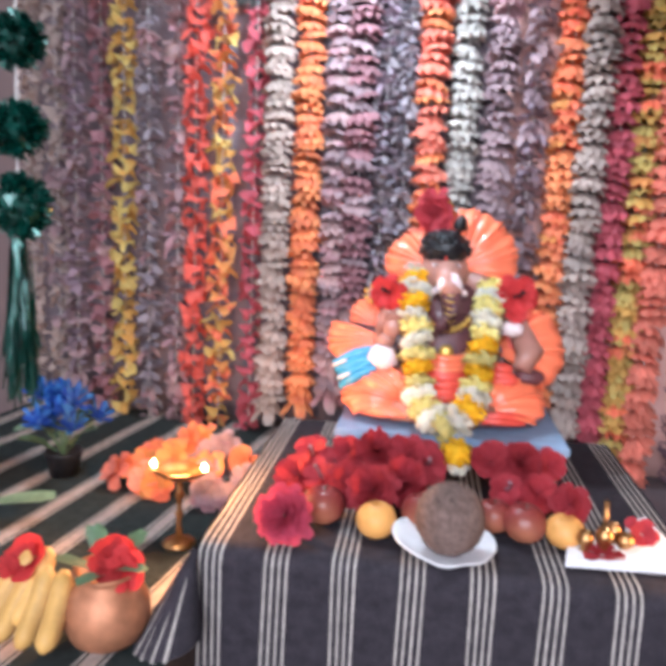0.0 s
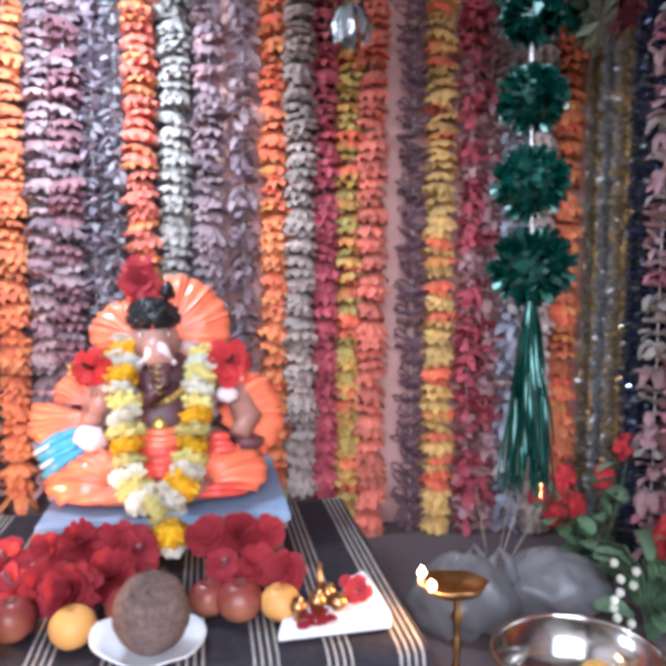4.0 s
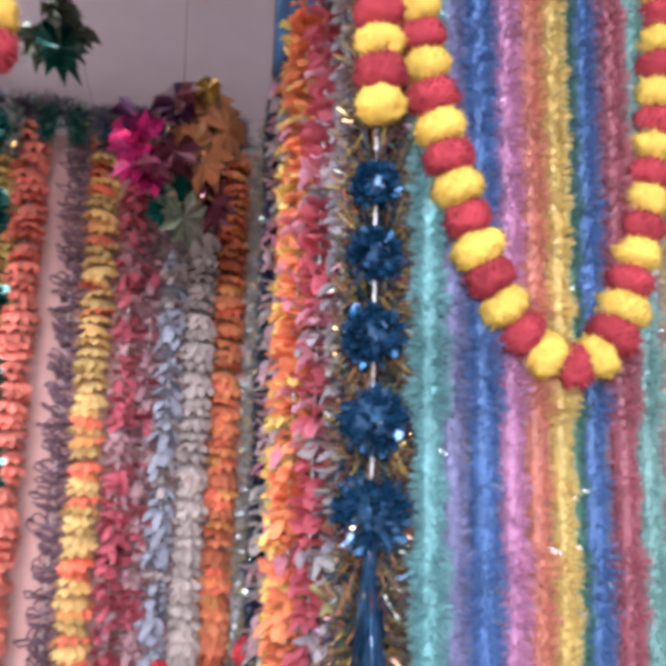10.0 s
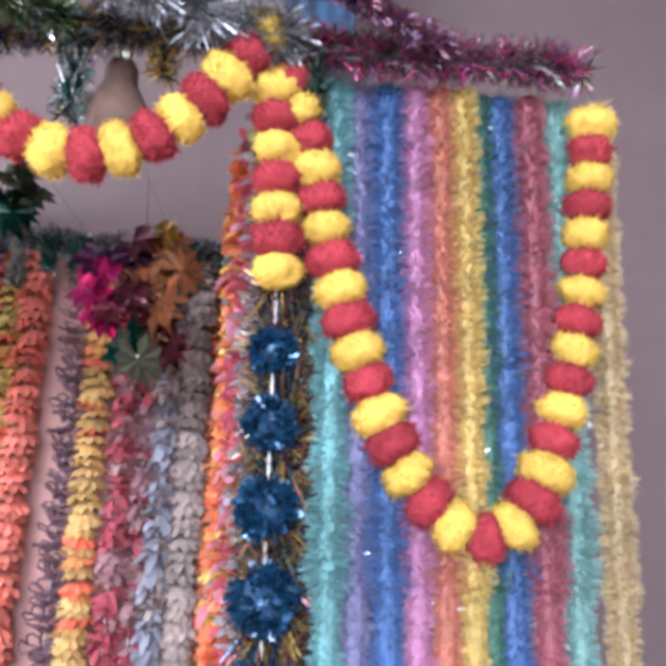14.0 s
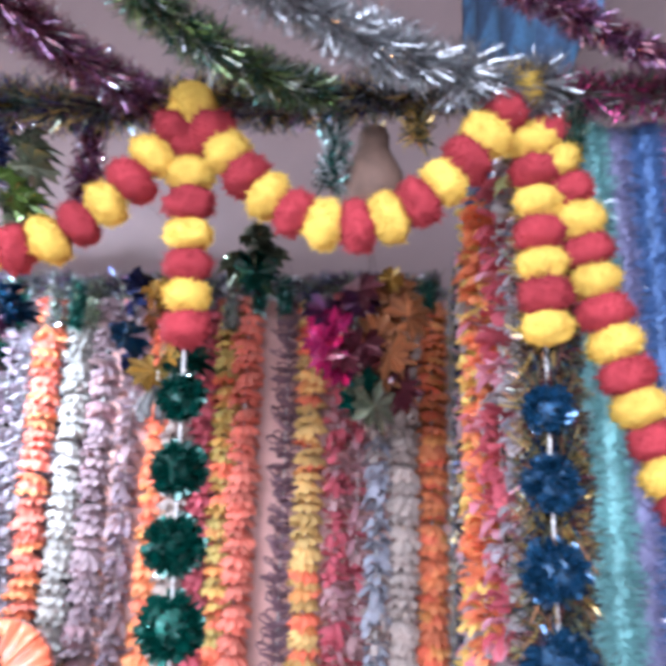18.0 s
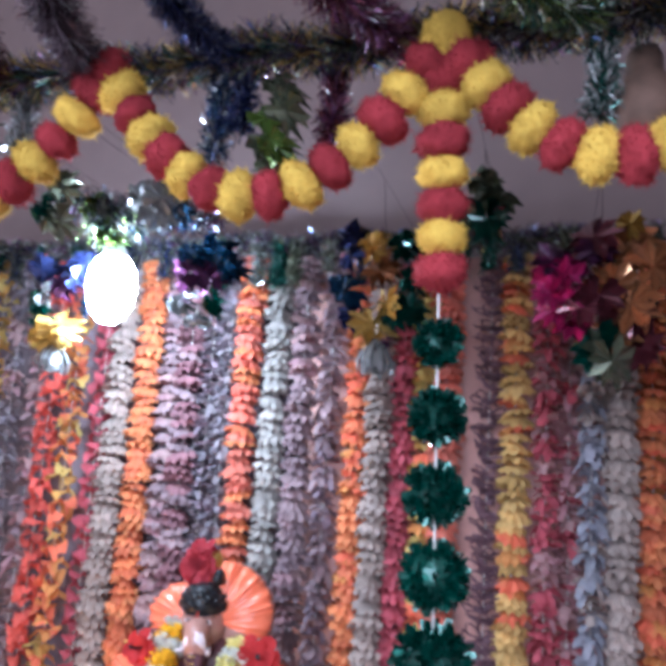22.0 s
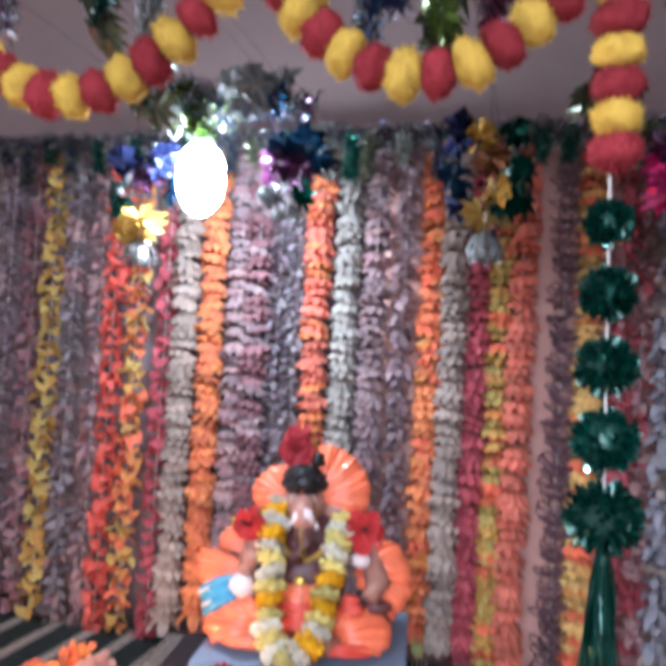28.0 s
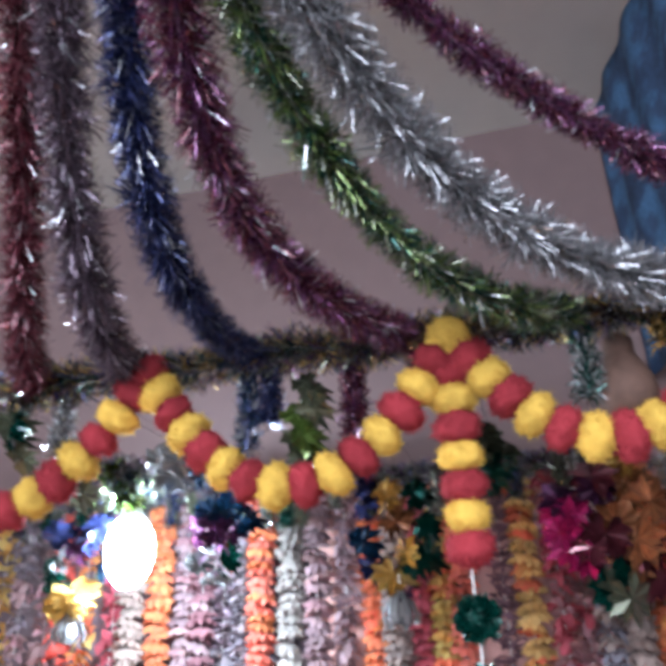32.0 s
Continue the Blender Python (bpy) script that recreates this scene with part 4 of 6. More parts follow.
for p, q, low, count, lead in ((B, C, 0.185, 14, 20), (A, B, 0.207, 15, 0)):
    line = sag(p, q, low)
    pompom_garland(line, PB + "swagged along the rod", q, 0, sum((b - a).length for a, b in zip(line, line[1:])) / count - 0.0001, seed=count, first=lead)
pompom_garland(sag(D, A, 0.215), PB + "swagged along the rod", (0.148, 0.918, 2.230), 1, 0.0470, seed=3, last=60)
pompom_garland([(0.668, 0.925, 2.256), (0.672, 0.952, 1.952)], PB + "dropping short", (0.672, 0.952, 1.957), 1, 0.0415, seed=4)
pompom_garland([(1.124, 0.955, 2.215), (1.136, 0.97, 1.960)], PB + "dropping short", (1.136, 0.97, 1.963), 0, 0.0415, seed=5)
pompom_garland([(-0.40, 0.925, 2.256), (-0.42, 0.95, 1.952)], PB + "dropping short", (-0.42, 0.95, 1.957), 1, 0.0415, seed=6)
loop = smooth_line([(1.125, 0.955, 2.245), (1.168, 0.965, 2.15), (1.205, 0.97, 1.99), (1.255, 0.972, 1.83), (1.322, 0.975, 1.695), (1.405, 0.975, 1.638), (1.474, 0.978, 1.69), (1.522, 0.985, 1.84), (1.553, 0.99, 2.0), (1.575, 0.985, 2.25)])
pompom_garland(loop, PB + "in a deep loop", (1.405, 0.975, 1.638), 1, 0.0415, seed=7)

# ---- foil balls, stars ----
ball_string(0.668, 0.962, 1.93, [1.867, 1.775, 1.682, 1.586, 1.490], [0.033, 0.038, 0.041, 0.044, 0.050], M["fgreen"], "string of dark green foil balls with a long foil tassel", (0.235, 190), 0.012)
ball_string(1.136, 0.985, 1.95, [1.861, 1.768, 1.667, 1.560, 1.450], [0.034, 0.038, 0.042, 0.046, 0.050], M["fblue"], "string of dark blue foil balls with a long foil tassel", (0.30, 190), 0.004)
ball_string(-0.43, 0.962, 1.93, [1.867, 1.775, 1.680, 1.560, 1.450], [0.033, 0.038, 0.041, 0.044, 0.050], M["fgreen"], "string of dark green foil balls with a long foil tassel", (0.26, 190), -0.012)
foil_star((0.487, 1.37, 2.045), 0.135, 0.20, [("fnavy", -0.8, 0.75, 0.04), ("fblue", -0.85, 0.0, 0.036), ("fnavy", -0.8, -0.7, 0.042), ("fgold", 0.0, 0.8, 0.042), ("fbrown", -0.1, 0.2, 0.045), ("fgold", 0.05, -0.6, 0.046), ("fgreen", 0.8, 0.75, 0.044), ("fgreen", 0.8, 0.05, 0.040), ("fgreen", 0.75, -0.7, 0.044), ("fpurple", 0.1, -0.98, 0.03)], "foil star in blue, gold and green with a silver tassel", 0.07, 5)
foil_star((0.885, 1.37, 2.035), 0.155, 0.24, [("fpurple", -0.8, 0.6, 0.05), ("fmagenta", -0.9, -0.05, 0.05), ("fmagenta", -0.75, -0.45, 0.046), ("fwine", 0.0, 0.75, 0.05), ("fbrown", 0.45, 0.5, 0.055), ("fgold", 0.55, 0.85, 0.03), ("fbrown", 0.6, -0.1, 0.055), ("fwine", 0.55, -0.5, 0.05), ("fbrown", 0.0, 0.1, 0.05), ("fmagenta", -0.95, 0.3, 0.042), ("fwine", -0.35, -0.35, 0.05), ("fbrown", 0.8, 0.2, 0.05), ("fwine", 0.75, -0.75, 0.046), ("fbrown", 0.25, -0.55, 0.05), ("fpurple", -0.35, 0.45, 0.048), ("fgreen", -0.3, -0.9, 0.05), ("folive", 0.2, -1.0, 0.05)], "foil star in magenta, copper and green", None, 8)
foil_star((-0.30, 1.45, 2.035), 0.145, 0.20, [("fnavy", -0.7, 0.6, 0.045), ("fgreen", -0.8, -0.3, 0.045), ("fnavy", 0.7, 0.6, 0.045), ("fblue", 0.8, -0.2, 0.05), ("fpurple", 0.0, 0.4, 0.04), ("fsilver", -0.3, 0.0, 0.035), ("fgold", 0.1, -0.8, 0.05), ("fgold", -0.3, -0.9, 0.045)], "foil star in navy, green and gold with a tassel", 0.07, 6)
foil_star((0.05, 1.47, 2.085), 0.16, 0.15, [("fblue", 0.6, 0.6, 0.045), ("fblue", 0.0, 0.7, 0.04), ("fpurple", -0.7, 0.0, 0.045), ("fpurple", 0.3, 0.0, 0.045), ("fblue", 0.9, 0.1, 0.04), ("fgreen", 0.3, -0.8, 0.045), ("fsilver", -0.5, -0.7, 0.035)], "foil star in blue, violet and green", 0.03, 7)
foil_star((0.69, 1.257, 2.160), 0.07, 0.13, [("folive", 0, 0.7, 0.040), ("fgreen", 0.3, -0.6, 0.040), ("folive", -0.5, -0.2, 0.040), ("folive", 0.4, 0.2, 0.040)], "small dark green foil star", None, 9)
foil_star((0.447, 0.915, 2.155), 0.06, 0.12, [("folive", 0, 0.8, 0.026), ("folive", 0.3, 0.4, 0.028), ("flime", -0.4, 0.1, 0.028), ("folive", 0.4, -0.1, 0.028), ("flime", 0.3, -0.5, 0.028), ("folive", -0.3, -0.7, 0.030)], "small olive green foil star", None, 10, 2.265)
foil_star((-0.075, 0.93, 2.185), 0.06, 0.11, [("folive", 0, 0.7, 0.032), ("fgreen", 0.4, 0.1, 0.032), ("folive", -0.4, -0.1, 0.034), ("folive", 0.1, -0.7, 0.034)], "small dark green foil star on the front rod", None, 14, 2.265)
foil_star((-0.135, 1.365, 2.195), 0.09, 0.09, [("flime", -0.5, 0.4, 0.034), ("flime", 0.5, 0.2, 0.032), ("flime", -0.2, -0.6, 0.036), ("flime", 0.4, -0.8, 0.028)], "lime green foil leaves over the bulb", None, 15, 2.25)
foil_star((0.02, 1.36, 2.225), 0.16, 0.08, [("fsilver", -0.7, 0.2, 0.045), ("fsilver", 0.0, 0.5, 0.05), ("fsilver", 0.6, 0.0, 0.045), ("fblue", 0.3, -0.6, 0.035), ("fsilver", -0.3, -0.5, 0.04)], "silver foil star beside the bulb", None, 16, 2.25)
foil_star((-0.17, 1.25, 2.18), 0.06, 0.10, [("folive", 0, 0.5, 0.045), ("folive", 0.2, -0.5, 0.045), ("fgreen", -0.4, -0.1, 0.04)], "small dark foil star", None, 11)
for x in (-0.30, -0.17, -0.13, 0.02, 0.05, 0.487, 0.69, 0.885):
    v, f = tube([(x, 0.945, 2.258), (x, 1.83, 2.25)], 0.0004, 4)
    solid("cross_wire", from_lists("cross_wire", v, f, M["wire"]), "thin black wire strung across the shrine top", "wire", "cross wires")

# ---- LED spot ----
led = thing("led_lamp", (LED[0], LED[1], LED[2] + 0.04), "bright white LED bulb hanging under the shrine top", "lamp")
part("socket", to_mesh("socket", lathe([(0.0, 0.07), (0.014, 0.07), (0.016, 0.03), (0.028, 0.012), (0.030, 0.0)]), M["ledbody"], True), led)
# bulb drawn wider than its true size to take in the glare round it
part("bulb", to_mesh("bulb", lathe([(0.030, 0.0), (0.040, -0.012), (0.050, -0.035), (0.053, -0.070), (0.048, -0.105), (0.033, -0.132), (0.015, -0.146), (0.0, -0.148)]), M["led"], True), led)
v, f = tube([(0, 0, 0.07), (0.0, 0.0, 0.139)], 0.0018, 6)
part("cable", from_lists("cable", v, f, M["black"]), led)

# ---- platform and table ----
TURN = 8.5
plat = thing("platform", (0.05, 1.49, 0.0), "low wide wooden platform under the shrine", "platform")
part("top", to_mesh("top", box(2.3, 0.76, 0.03, 0.004, (0, 0, 0.838)), M["wood"]), plat)
for sx in (-1.1, 1.1):
    for sy in (-0.34, 0.34):
        part("leg", to_mesh("leg", box(0.05, 0.05, 0.823, 0.004, (sx, sy, 0.4115)), M["wood"]), plat)


def cloth(width, back, drop, wave, seed, nx=90, ny=60, edge=0.02):
    """Shape of a cloth over an edge: a function of s across and d along (from the back, over the edge, down)."""
    def at(s, d):
        x = s
        if d < back:
            y, z, k = back - d, 0.0, 0.0
        elif d < back + edge * 1.57:
            a = (d - back) / edge
            y, z, k = -edge * math.sin(a), -edge * (1 - math.cos(a)), 0.0
        else:
            k = d - back - edge * 1.57
            y, z = -edge, -edge - k
        g = min(1.0, k / 0.25)
        y -= wave * g * (0.6 + 0.6 * math.sin(s * 21 + seed) + 0.35 * math.sin(s * 47 + 2 * seed))
        x += 0.35 * wave * g * math.sin(s * 33 + seed)
        z += 0.0015 * noise.noise(Vector((s * 14, d * 14, seed)))
        return Vector((x, y, z))
    return at


def sheet(at, s0, s1, d1, nx, ny, lift=0.0):
    verts, faces = [], []
    for j in range(ny + 1):
        d = d1 * j / ny
        for i in range(nx + 1):
            s = s0 + (s1 - s0) * i / nx
            p = at(s, d)
            if lift:
                e = 0.004
                n = (at(s + e, d) - at(s - e, d)).cross(at(s, max(d - e, 0)) - at(s, d + e)).normalized()
                p = p + n * lift
            verts.append(tuple(p))
    for j in range(ny):
        for i in range(nx):
            a = j * (nx + 1) + i
            faces.append((a, a + 1, a + nx + 2, a + nx + 1))
    return verts, faces


tab = thing("table", (-0.143, 0.970, 0.0), "low wooden table that carries the idol", "table", rot=(0, 0, TURN))
part("top", to_mesh("top", box(0.72, 0.62, 0.022, 0.003, (0.368, 0.335, 0.957)), M["wood"]), tab)
for sx in (0.05, 0.68):
    part("leg", to_mesh("leg", box(0.04, 0.04, 0.946, 0.003, (sx, 0.05, 0.473)), M["wood"]), tab)
    part("leg", to_mesh("leg", box(0.04, 0.04, 0.088, 0.003, (sx, 0.60, 0.902)), M["wood"]), tab)
runner = thing("table_cloth", (-0.143, 0.970, 0.972), "black purple handloom cloth with silver stripes draped over the table", "cloth", rot=(0, 0, TURN))
shape = cloth(0.67, 0.64, 0.6, 0.010, 1.2)
v, f = sheet(shape, 0.0, 0.735, 1.35, 120, 70)
part("weave", from_lists("weave", v, f, M["clothdark"], True), runner)
for g in range(8):
    for k in range(4):
        s = 0.002 + 0.0985 * g + 0.0105 * k
        if s + 0.004 < 0.733:
            v, f = sheet(shape, s, s + 0.0038, 1.35, 1, 70, 0.0012)
            part("stripe", from_lists("stripe", v, f, M["stripe"], True), runner)
# the side fall of the same cloth
side = thing("table_cloth", (-0.143, 0.970, 0.972), "black purple handloom cloth with silver stripes hanging at the table side", "cloth", rot=(0, 0, TURN))
fall = []
for j in range(13):
    for i in range(25):
        fall.append((-0.004 - 0.012 * min(1, j / 4) * (1 + 0.5 * math.sin(i * 0.9)), 0.62 - 0.66 * i / 24, -0.001 - 0.113 * j / 12))
part("weave", from_lists("weave", fall, [(j * 25 + i, j * 25 + i + 1, j * 25 + i + 26, j * 25 + i + 25) for j in range(12) for i in range(24)], M["clothdark"], True), side)
corner = thing("table_cloth", (-0.143, 0.950, 0.970), "black purple handloom cloth with silver stripes flaring at the table corner", "cloth", rot=(0, 0, TURN))


def flare(u, t, lift=0.0):
    """Point of the flared corner fold: u from the front (0) round to the side (1), t down."""
    a = math.radians(-34 + 100 * u)
    r = 0.006 + t * (0.018 + 0.100 * math.sin(min(1.0, u * 1.06) * math.pi) ** 0.8) + lift
    return (-r * math.sin(a), -r * math.cos(a) + 0.004, -0.106 * t - lift)


def flare_strip(u0, u1, lift, nu, nt=10):
    verts = [flare(u0 + (u1 - u0) * i / nu, j / nt, lift) for j in range(nt + 1) for i in range(nu + 1)]
    return verts, [(j * (nu + 1) + i, j * (nu + 1) + i + 1, (j + 1) * (nu + 1) + i + 1, (j + 1) * (nu + 1) + i) for j in range(nt) for i in range(nu)]


v, f = flare_strip(0.0, 1.0, 0.0, 24)
part("weave", from_lists("weave", v, f, M["clothdark"], True), corner)
for k in range(4):
    v, f = flare_strip(0.34 + 0.075 * k, 0.365 + 0.075 * k, 0.0014, 2)
    part("stripe", from_lists("stripe", v, f, M["stripe"], True), corner)
stool = thing("side_bench", (-0.62, 0.925, 0.0), "low wooden bench before the platform", "bench")
part("top", to_mesh("top", box(0.94, 0.37, 0.03, 0.004, (0, 0, 0.838)), M["wood"]), stool)
for sx in (-0.43, 0.43):
    part("leg", to_mesh("leg", box(0.04, 0.33, 0.823, 0.004, (sx, 0, 0.4115)), M["wood"]), stool)
stool = thing("side_bench", (0.86, 0.965, 0.0), "low wooden bench before the platform", "bench")
part("top", to_mesh("top", box(0.40, 0.235, 0.03, 0.004, (0, 0, 0.8405)), M["wood"]), stool)
for sx in (-0.17, 0.17):
    part("leg", to_mesh("leg", box(0.04, 0.21, 0.8255, 0.004, (sx, 0, 0.41275)), M["wood"]), stool)
low = thing("platform_cloth", (-1.10, 0.76, 0.856), "dark green striped handloom cloth over the platform", "cloth")
shape2 = cloth(1.0, 1.10, 0.6, 0.010, 2.0)
v, f = sheet(shape2, 0.0, 0.97, 1.6, 70, 60)
part("weave", from_lists("weave", v, f, M["clothgrey"], True), low)
for g in range(8):
    s = 0.03 + 0.118 * g
    for a, w, m in ((0.0, 0.004, "stripe"), (0.008, 0.022, "stripewide"), (0.034, 0.004, "stripe")):
        if s + a + w < 0.965:
            v, f = sheet(shape2, s + a, s + a + w, 1.6, 1, 60, 0.0014)
            part("stripe", from_lists("stripe", v, f, M[m], True), low)
pinkc = thing("platform_cloth", (-0.12, 1.12, 0.857), "dusty pink cloth over the platform", "cloth")
shape3 = cloth(1.0, 0.75, 0.6, 0.010, 3.0)
v, f = sheet(shape3, 0.0, 1.33, 1.5, 80, 50)
part("weave", from_lists("weave", v, f, M["backcloth"], True), pinkc)

# ---- the idol: one plain painted figure ----


def pleated(radii, at, axis, folds, depth, sub=4):
    """A rounded mass of cloth with sharp folds that run round an axis direction."""
    bm = bmesh.new()
    ax = Vector(axis).normalized()
    u = ax.orthogonal().normalized()
    w = ax.cross(u)
    rings, turns = 14, folds * 8
    grid = []
    for i in range(rings + 1):
        p = math.pi * (0.02 + 0.96 * i / rings)
        row = []
        for k in range(turns):
            a = 2 * math.pi * k / turns
            wave = abs(math.sin(folds * a / 2 + 0.8 * math.sin(2 * p))) ** 0.7 - 0.6
            q = 1 + depth * 1.5 * math.sin(p) * wave
            n = ax * math.cos(p) + (u * math.cos(a) + w * math.sin(a)) * math.sin(p)
            row.append(bm.verts.new(Vector((n.x * radii[0], n.y * radii[1], n.z * radii[2])) * q + Vector(at)))
        grid.append(row)
    for i in range(rings):
        for k in range(turns):
            j = (k + 1) % turns
            bm.faces.new((grid[i][k], grid[i][j], grid[i + 1][j], grid[i + 1][k]))
    bm.faces.new(grid[0][::-1])
    bm.faces.new(grid[-1])
    return bm


def limb(points, radii, sides=14):
    bm = bmesh.new()
    v, f = tube(points, radii, sides)
    vs = [bm.verts.new(p) for p in v]
    for q in f:
        bm.faces.new([vs[i] for i in q])
    return bm


idol_mats = [M["skin"], M["idolorange"], M["black"], M["idolblue"], M["idolgold"], M["idolwhite"], M["idolred"], M["idoldark"]]
SK, OR, BK, BL, GO, WH, RE, DK = range(8)
idol = bmesh.new()
def fan(apex, rim, folds, depth, mat_index, bulge=0.012, thick=0.012, swirl=0.0):
    """A stiff fan of cloth: sharp pleats that spread from an apex to a curved rim."""
    bm = bmesh.new()
    o = Vector(apex)
    edge = smooth_line(rim, 12)
    n = folds * 4
    rows = 7
    front, back = [], []
    for i in range(n + 1):
        q = i / n + 0.028 * math.sin(i * 0.55 + folds)
        wave = (0.0, 0.55, 1.0, 0.55)[i % 4] * (0.72 + 0.28 * math.sin(i // 4 * 2.3 + folds))
        rf, rb = [], []
        for r in range(rows + 1):
            t = 0.12 + 0.88 * r / rows
            y = -bulge * math.sin(math.pi * min(1, t * 0.85)) - depth * wave * t
            u = min(max(q + swirl * (1 - t) * t * 4 * (0.6 + 0.4 * math.sin(i * 0.31)), 0.0), 1.0) * (len(edge) - 1)
            k = min(int(u), len(edge) - 2)
            c = o.lerp(edge[k].lerp(edge[k + 1], u - k), t * (1 + 0.035 * wave * (r == rows)))
            rf.append(bm.verts.new(c + Vector((0, y, 0))))
            rb.append(bm.verts.new(c + Vector((0, thick, 0))))
        front.append(rf)
        back.append(rb)
    for i in range(n):
        for r in range(rows):
            bm.faces.new((front[i][r], front[i + 1][r], front[i + 1][r + 1], front[i][r + 1]))
            bm.faces.new((back[i][r], back[i][r + 1], back[i + 1][r + 1], back[i + 1][r]))
        bm.faces.new((front[i][rows], front[i + 1][rows], back[i + 1][rows], back[i][rows]))
    bmesh.ops.recalc_face_normals(bm, faces=bm.faces[:])
    join_bm(idol, bm, mat_index)


def drape(first, last, count, radius, mat_index, seed=0):
    """Folded cloth: round folds side by side between two curved lines."""
    rng = random.Random(seed)
    for k in range(count):
        t = k / max(1, count - 1)
        pts = smooth_line([Vector(p).lerp(Vector(q), t) + Vector((0, -0.004 * rng.random(), 0.003 * rng.uniform(-1, 1))) for p, q in zip(first, last)], 7)
        m = len(pts) - 1
        join_bm(idol, limb(pts, [radius * (0.45 + 0.55 * math.sin(math.pi * min(1, 0.12 + 0.88 * i / m))) * rng.uniform(0.94, 1.06) for i in range(m + 1)], 9), mat_index)


# seat cloth, hips and belly
join_bm(idol, pleated((0.205, 0.10, 0.038), (0.0, 0.03, 0.030), (0, 0, 1), 9, 0.06), RE)
join_bm(idol, blob((0.100, 0.085, 0.115), 0.05, 2, 3, (0.0, 0.01, 0.145)), DK)
drape([(-0.06, -0.075, 0.06), (0.0, -0.10, 0.045), (0.07, -0.075, 0.06)], [(-0.08, -0.06, 0.115), (0.0, -0.085, 0.10), (0.08, -0.06, 0.115)], 5, 0.012, RE, 3)
# legs under folded orange cloth
join_bm(idol, blob((0.078, 0.070, 0.050), 0.05, 3, 3, (-0.130, -0.03, 0.045)), OR)
fan((-0.070, -0.085, 0.030), [(-0.185, -0.075, -0.002), (-0.215, -0.055, 0.030), (-0.205, -0.040, 0.072), (-0.160, -0.050, 0.098), (-0.105, -0.060, 0.100), (-0.065, -0.075, 0.075)], 10, 0.017, OR, 0.040, 0.03, 0.13)
drape([(-0.180, -0.085, 0.012), (-0.120, -0.118, 0.016), (-0.060, -0.115, 0.012)], [(-0.170, -0.09, 0.004), (-0.120, -0.125, 0.006), (-0.055, -0.118, 0.004)], 2, 0.009, OR, 4)
join_bm(idol, blob((0.075, 0.062, 0.045), 0.05, 3, 3, (0.140, -0.02, 0.042)), RE)
fan((0.075, -0.085, 0.030), [(0.065, -0.075, 0.080), (0.110, -0.060, 0.098), (0.165, -0.045, 0.092), (0.205, -0.035, 0.065), (0.212, -0.050, 0.028), (0.185, -0.070, -0.002)], 9, 0.018, OR, 0.034, 0.03, -0.12)
drape([(0.060, -0.110, 0.012), (0.120, -0.115, 0.016), (0.178, -0.085, 0.012)], [(0.055, -0.115, 0.004), (0.120, -0.122, 0.006), (0.170, -0.09, 0.004)], 2, 0.009, RE, 5)
join_bm(idol, limb([(-0.10, -0.10, 0.012), (-0.04, -0.125, 0.014), (0.01, -0.125, 0.012)], [0.022, 0.020, 0.014]), SK)
join_bm(idol, limb([(0.10, -0.10, 0.014), (0.05, -0.12, 0.014), (0.02, -0.12, 0.012)], [0.022, 0.020, 0.014]), SK)
for k in range(5):
    join_bm(idol, blob((0.006, 0.006, 0.006), 0, 1, 1, (-0.055 + 0.006 * k, -0.142, 0.012 + 0.002 * k)), GO)
# chest and four arms
join_bm(idol, blob((0.095, 0.065, 0.07), 0.04, 2, 3, (0.0, 0.02, 0.24)), DK)
join_bm(idol, limb([(-0.085, 0.0, 0.255), (-0.130, -0.02, 0.205), (-0.135, -0.055, 0.150), (-0.120, -0.078, 0.172)], [0.030, 0.026, 0.022, 0.016]), SK)
join_bm(idol, blob((0.020, 0.010, 0.026), 0.12, 3, 2, (-0.117, -0.082, 0.192)), SK)
for k in range(4):
    join_bm(idol, limb([(-0.130 + 0.009 * k, -0.085, 0.205), (-0.131 + 0.010 * k, -0.088, 0.228 - 0.003 * abs(k - 1.5))], [0.0055, 0.004], 7), SK)
join_bm(idol, limb([(-0.152, -0.060, 0.128), (-0.128, -0.072, 0.120), (-0.106, -0.075, 0.128)], [0.026, 0.028, 0.020]), WH)
join_bm(idol, limb([(0.085, 0.0, 0.255), (0.150, -0.02, 0.21), (0.180, -0.05, 0.15), (0.160, -0.075, 0.115)], [0.030, 0.028, 0.030, 0.020]), SK)
join_bm(idol, blob((0.024, 0.018, 0.018), 0.2, 5, 3, (0.137, -0.068, 0.200)), WH)
join_bm(idol, limb([(0.08, 0.02, 0.27), (0.135, 0.0, 0.25), (0.140, -0.045, 0.205)], [0.028, 0.022, 0.016]), SK)
join_bm(idol, limb([(-0.08, 0.02, 0.27), (-0.14, 0.0, 0.27), (-0.160, -0.02, 0.255)], [0.028, 0.022, 0.018]), SK)
for k in range(7):
    a = 2 * math.pi * k / 7
    join_bm(idol, blob((0.006, 0.006, 0.006), 0.1, 2, 1, (-0.163 + 0.017 * math.cos(a), -0.035, 0.262 + 0.017 * math.sin(a))), GO)
join_bm(idol, limb([(-0.175, -0.02, 0.262), (-0.155, -0.03, 0.280), (-0.150, -0.03, 0.295)], [0.010, 0.008, 0.004], 8), WH)
# orange shawl fans and the blue sleeve
fan((-0.125, -0.045, 0.165), [(-0.205, -0.03, 0.105), (-0.248, -0.03, 0.125), (-0.256, -0.025, 0.165), (-0.246, -0.02, 0.196), (-0.205, -0.015, 0.192)], 8, 0.013, OR, swirl=0.06)
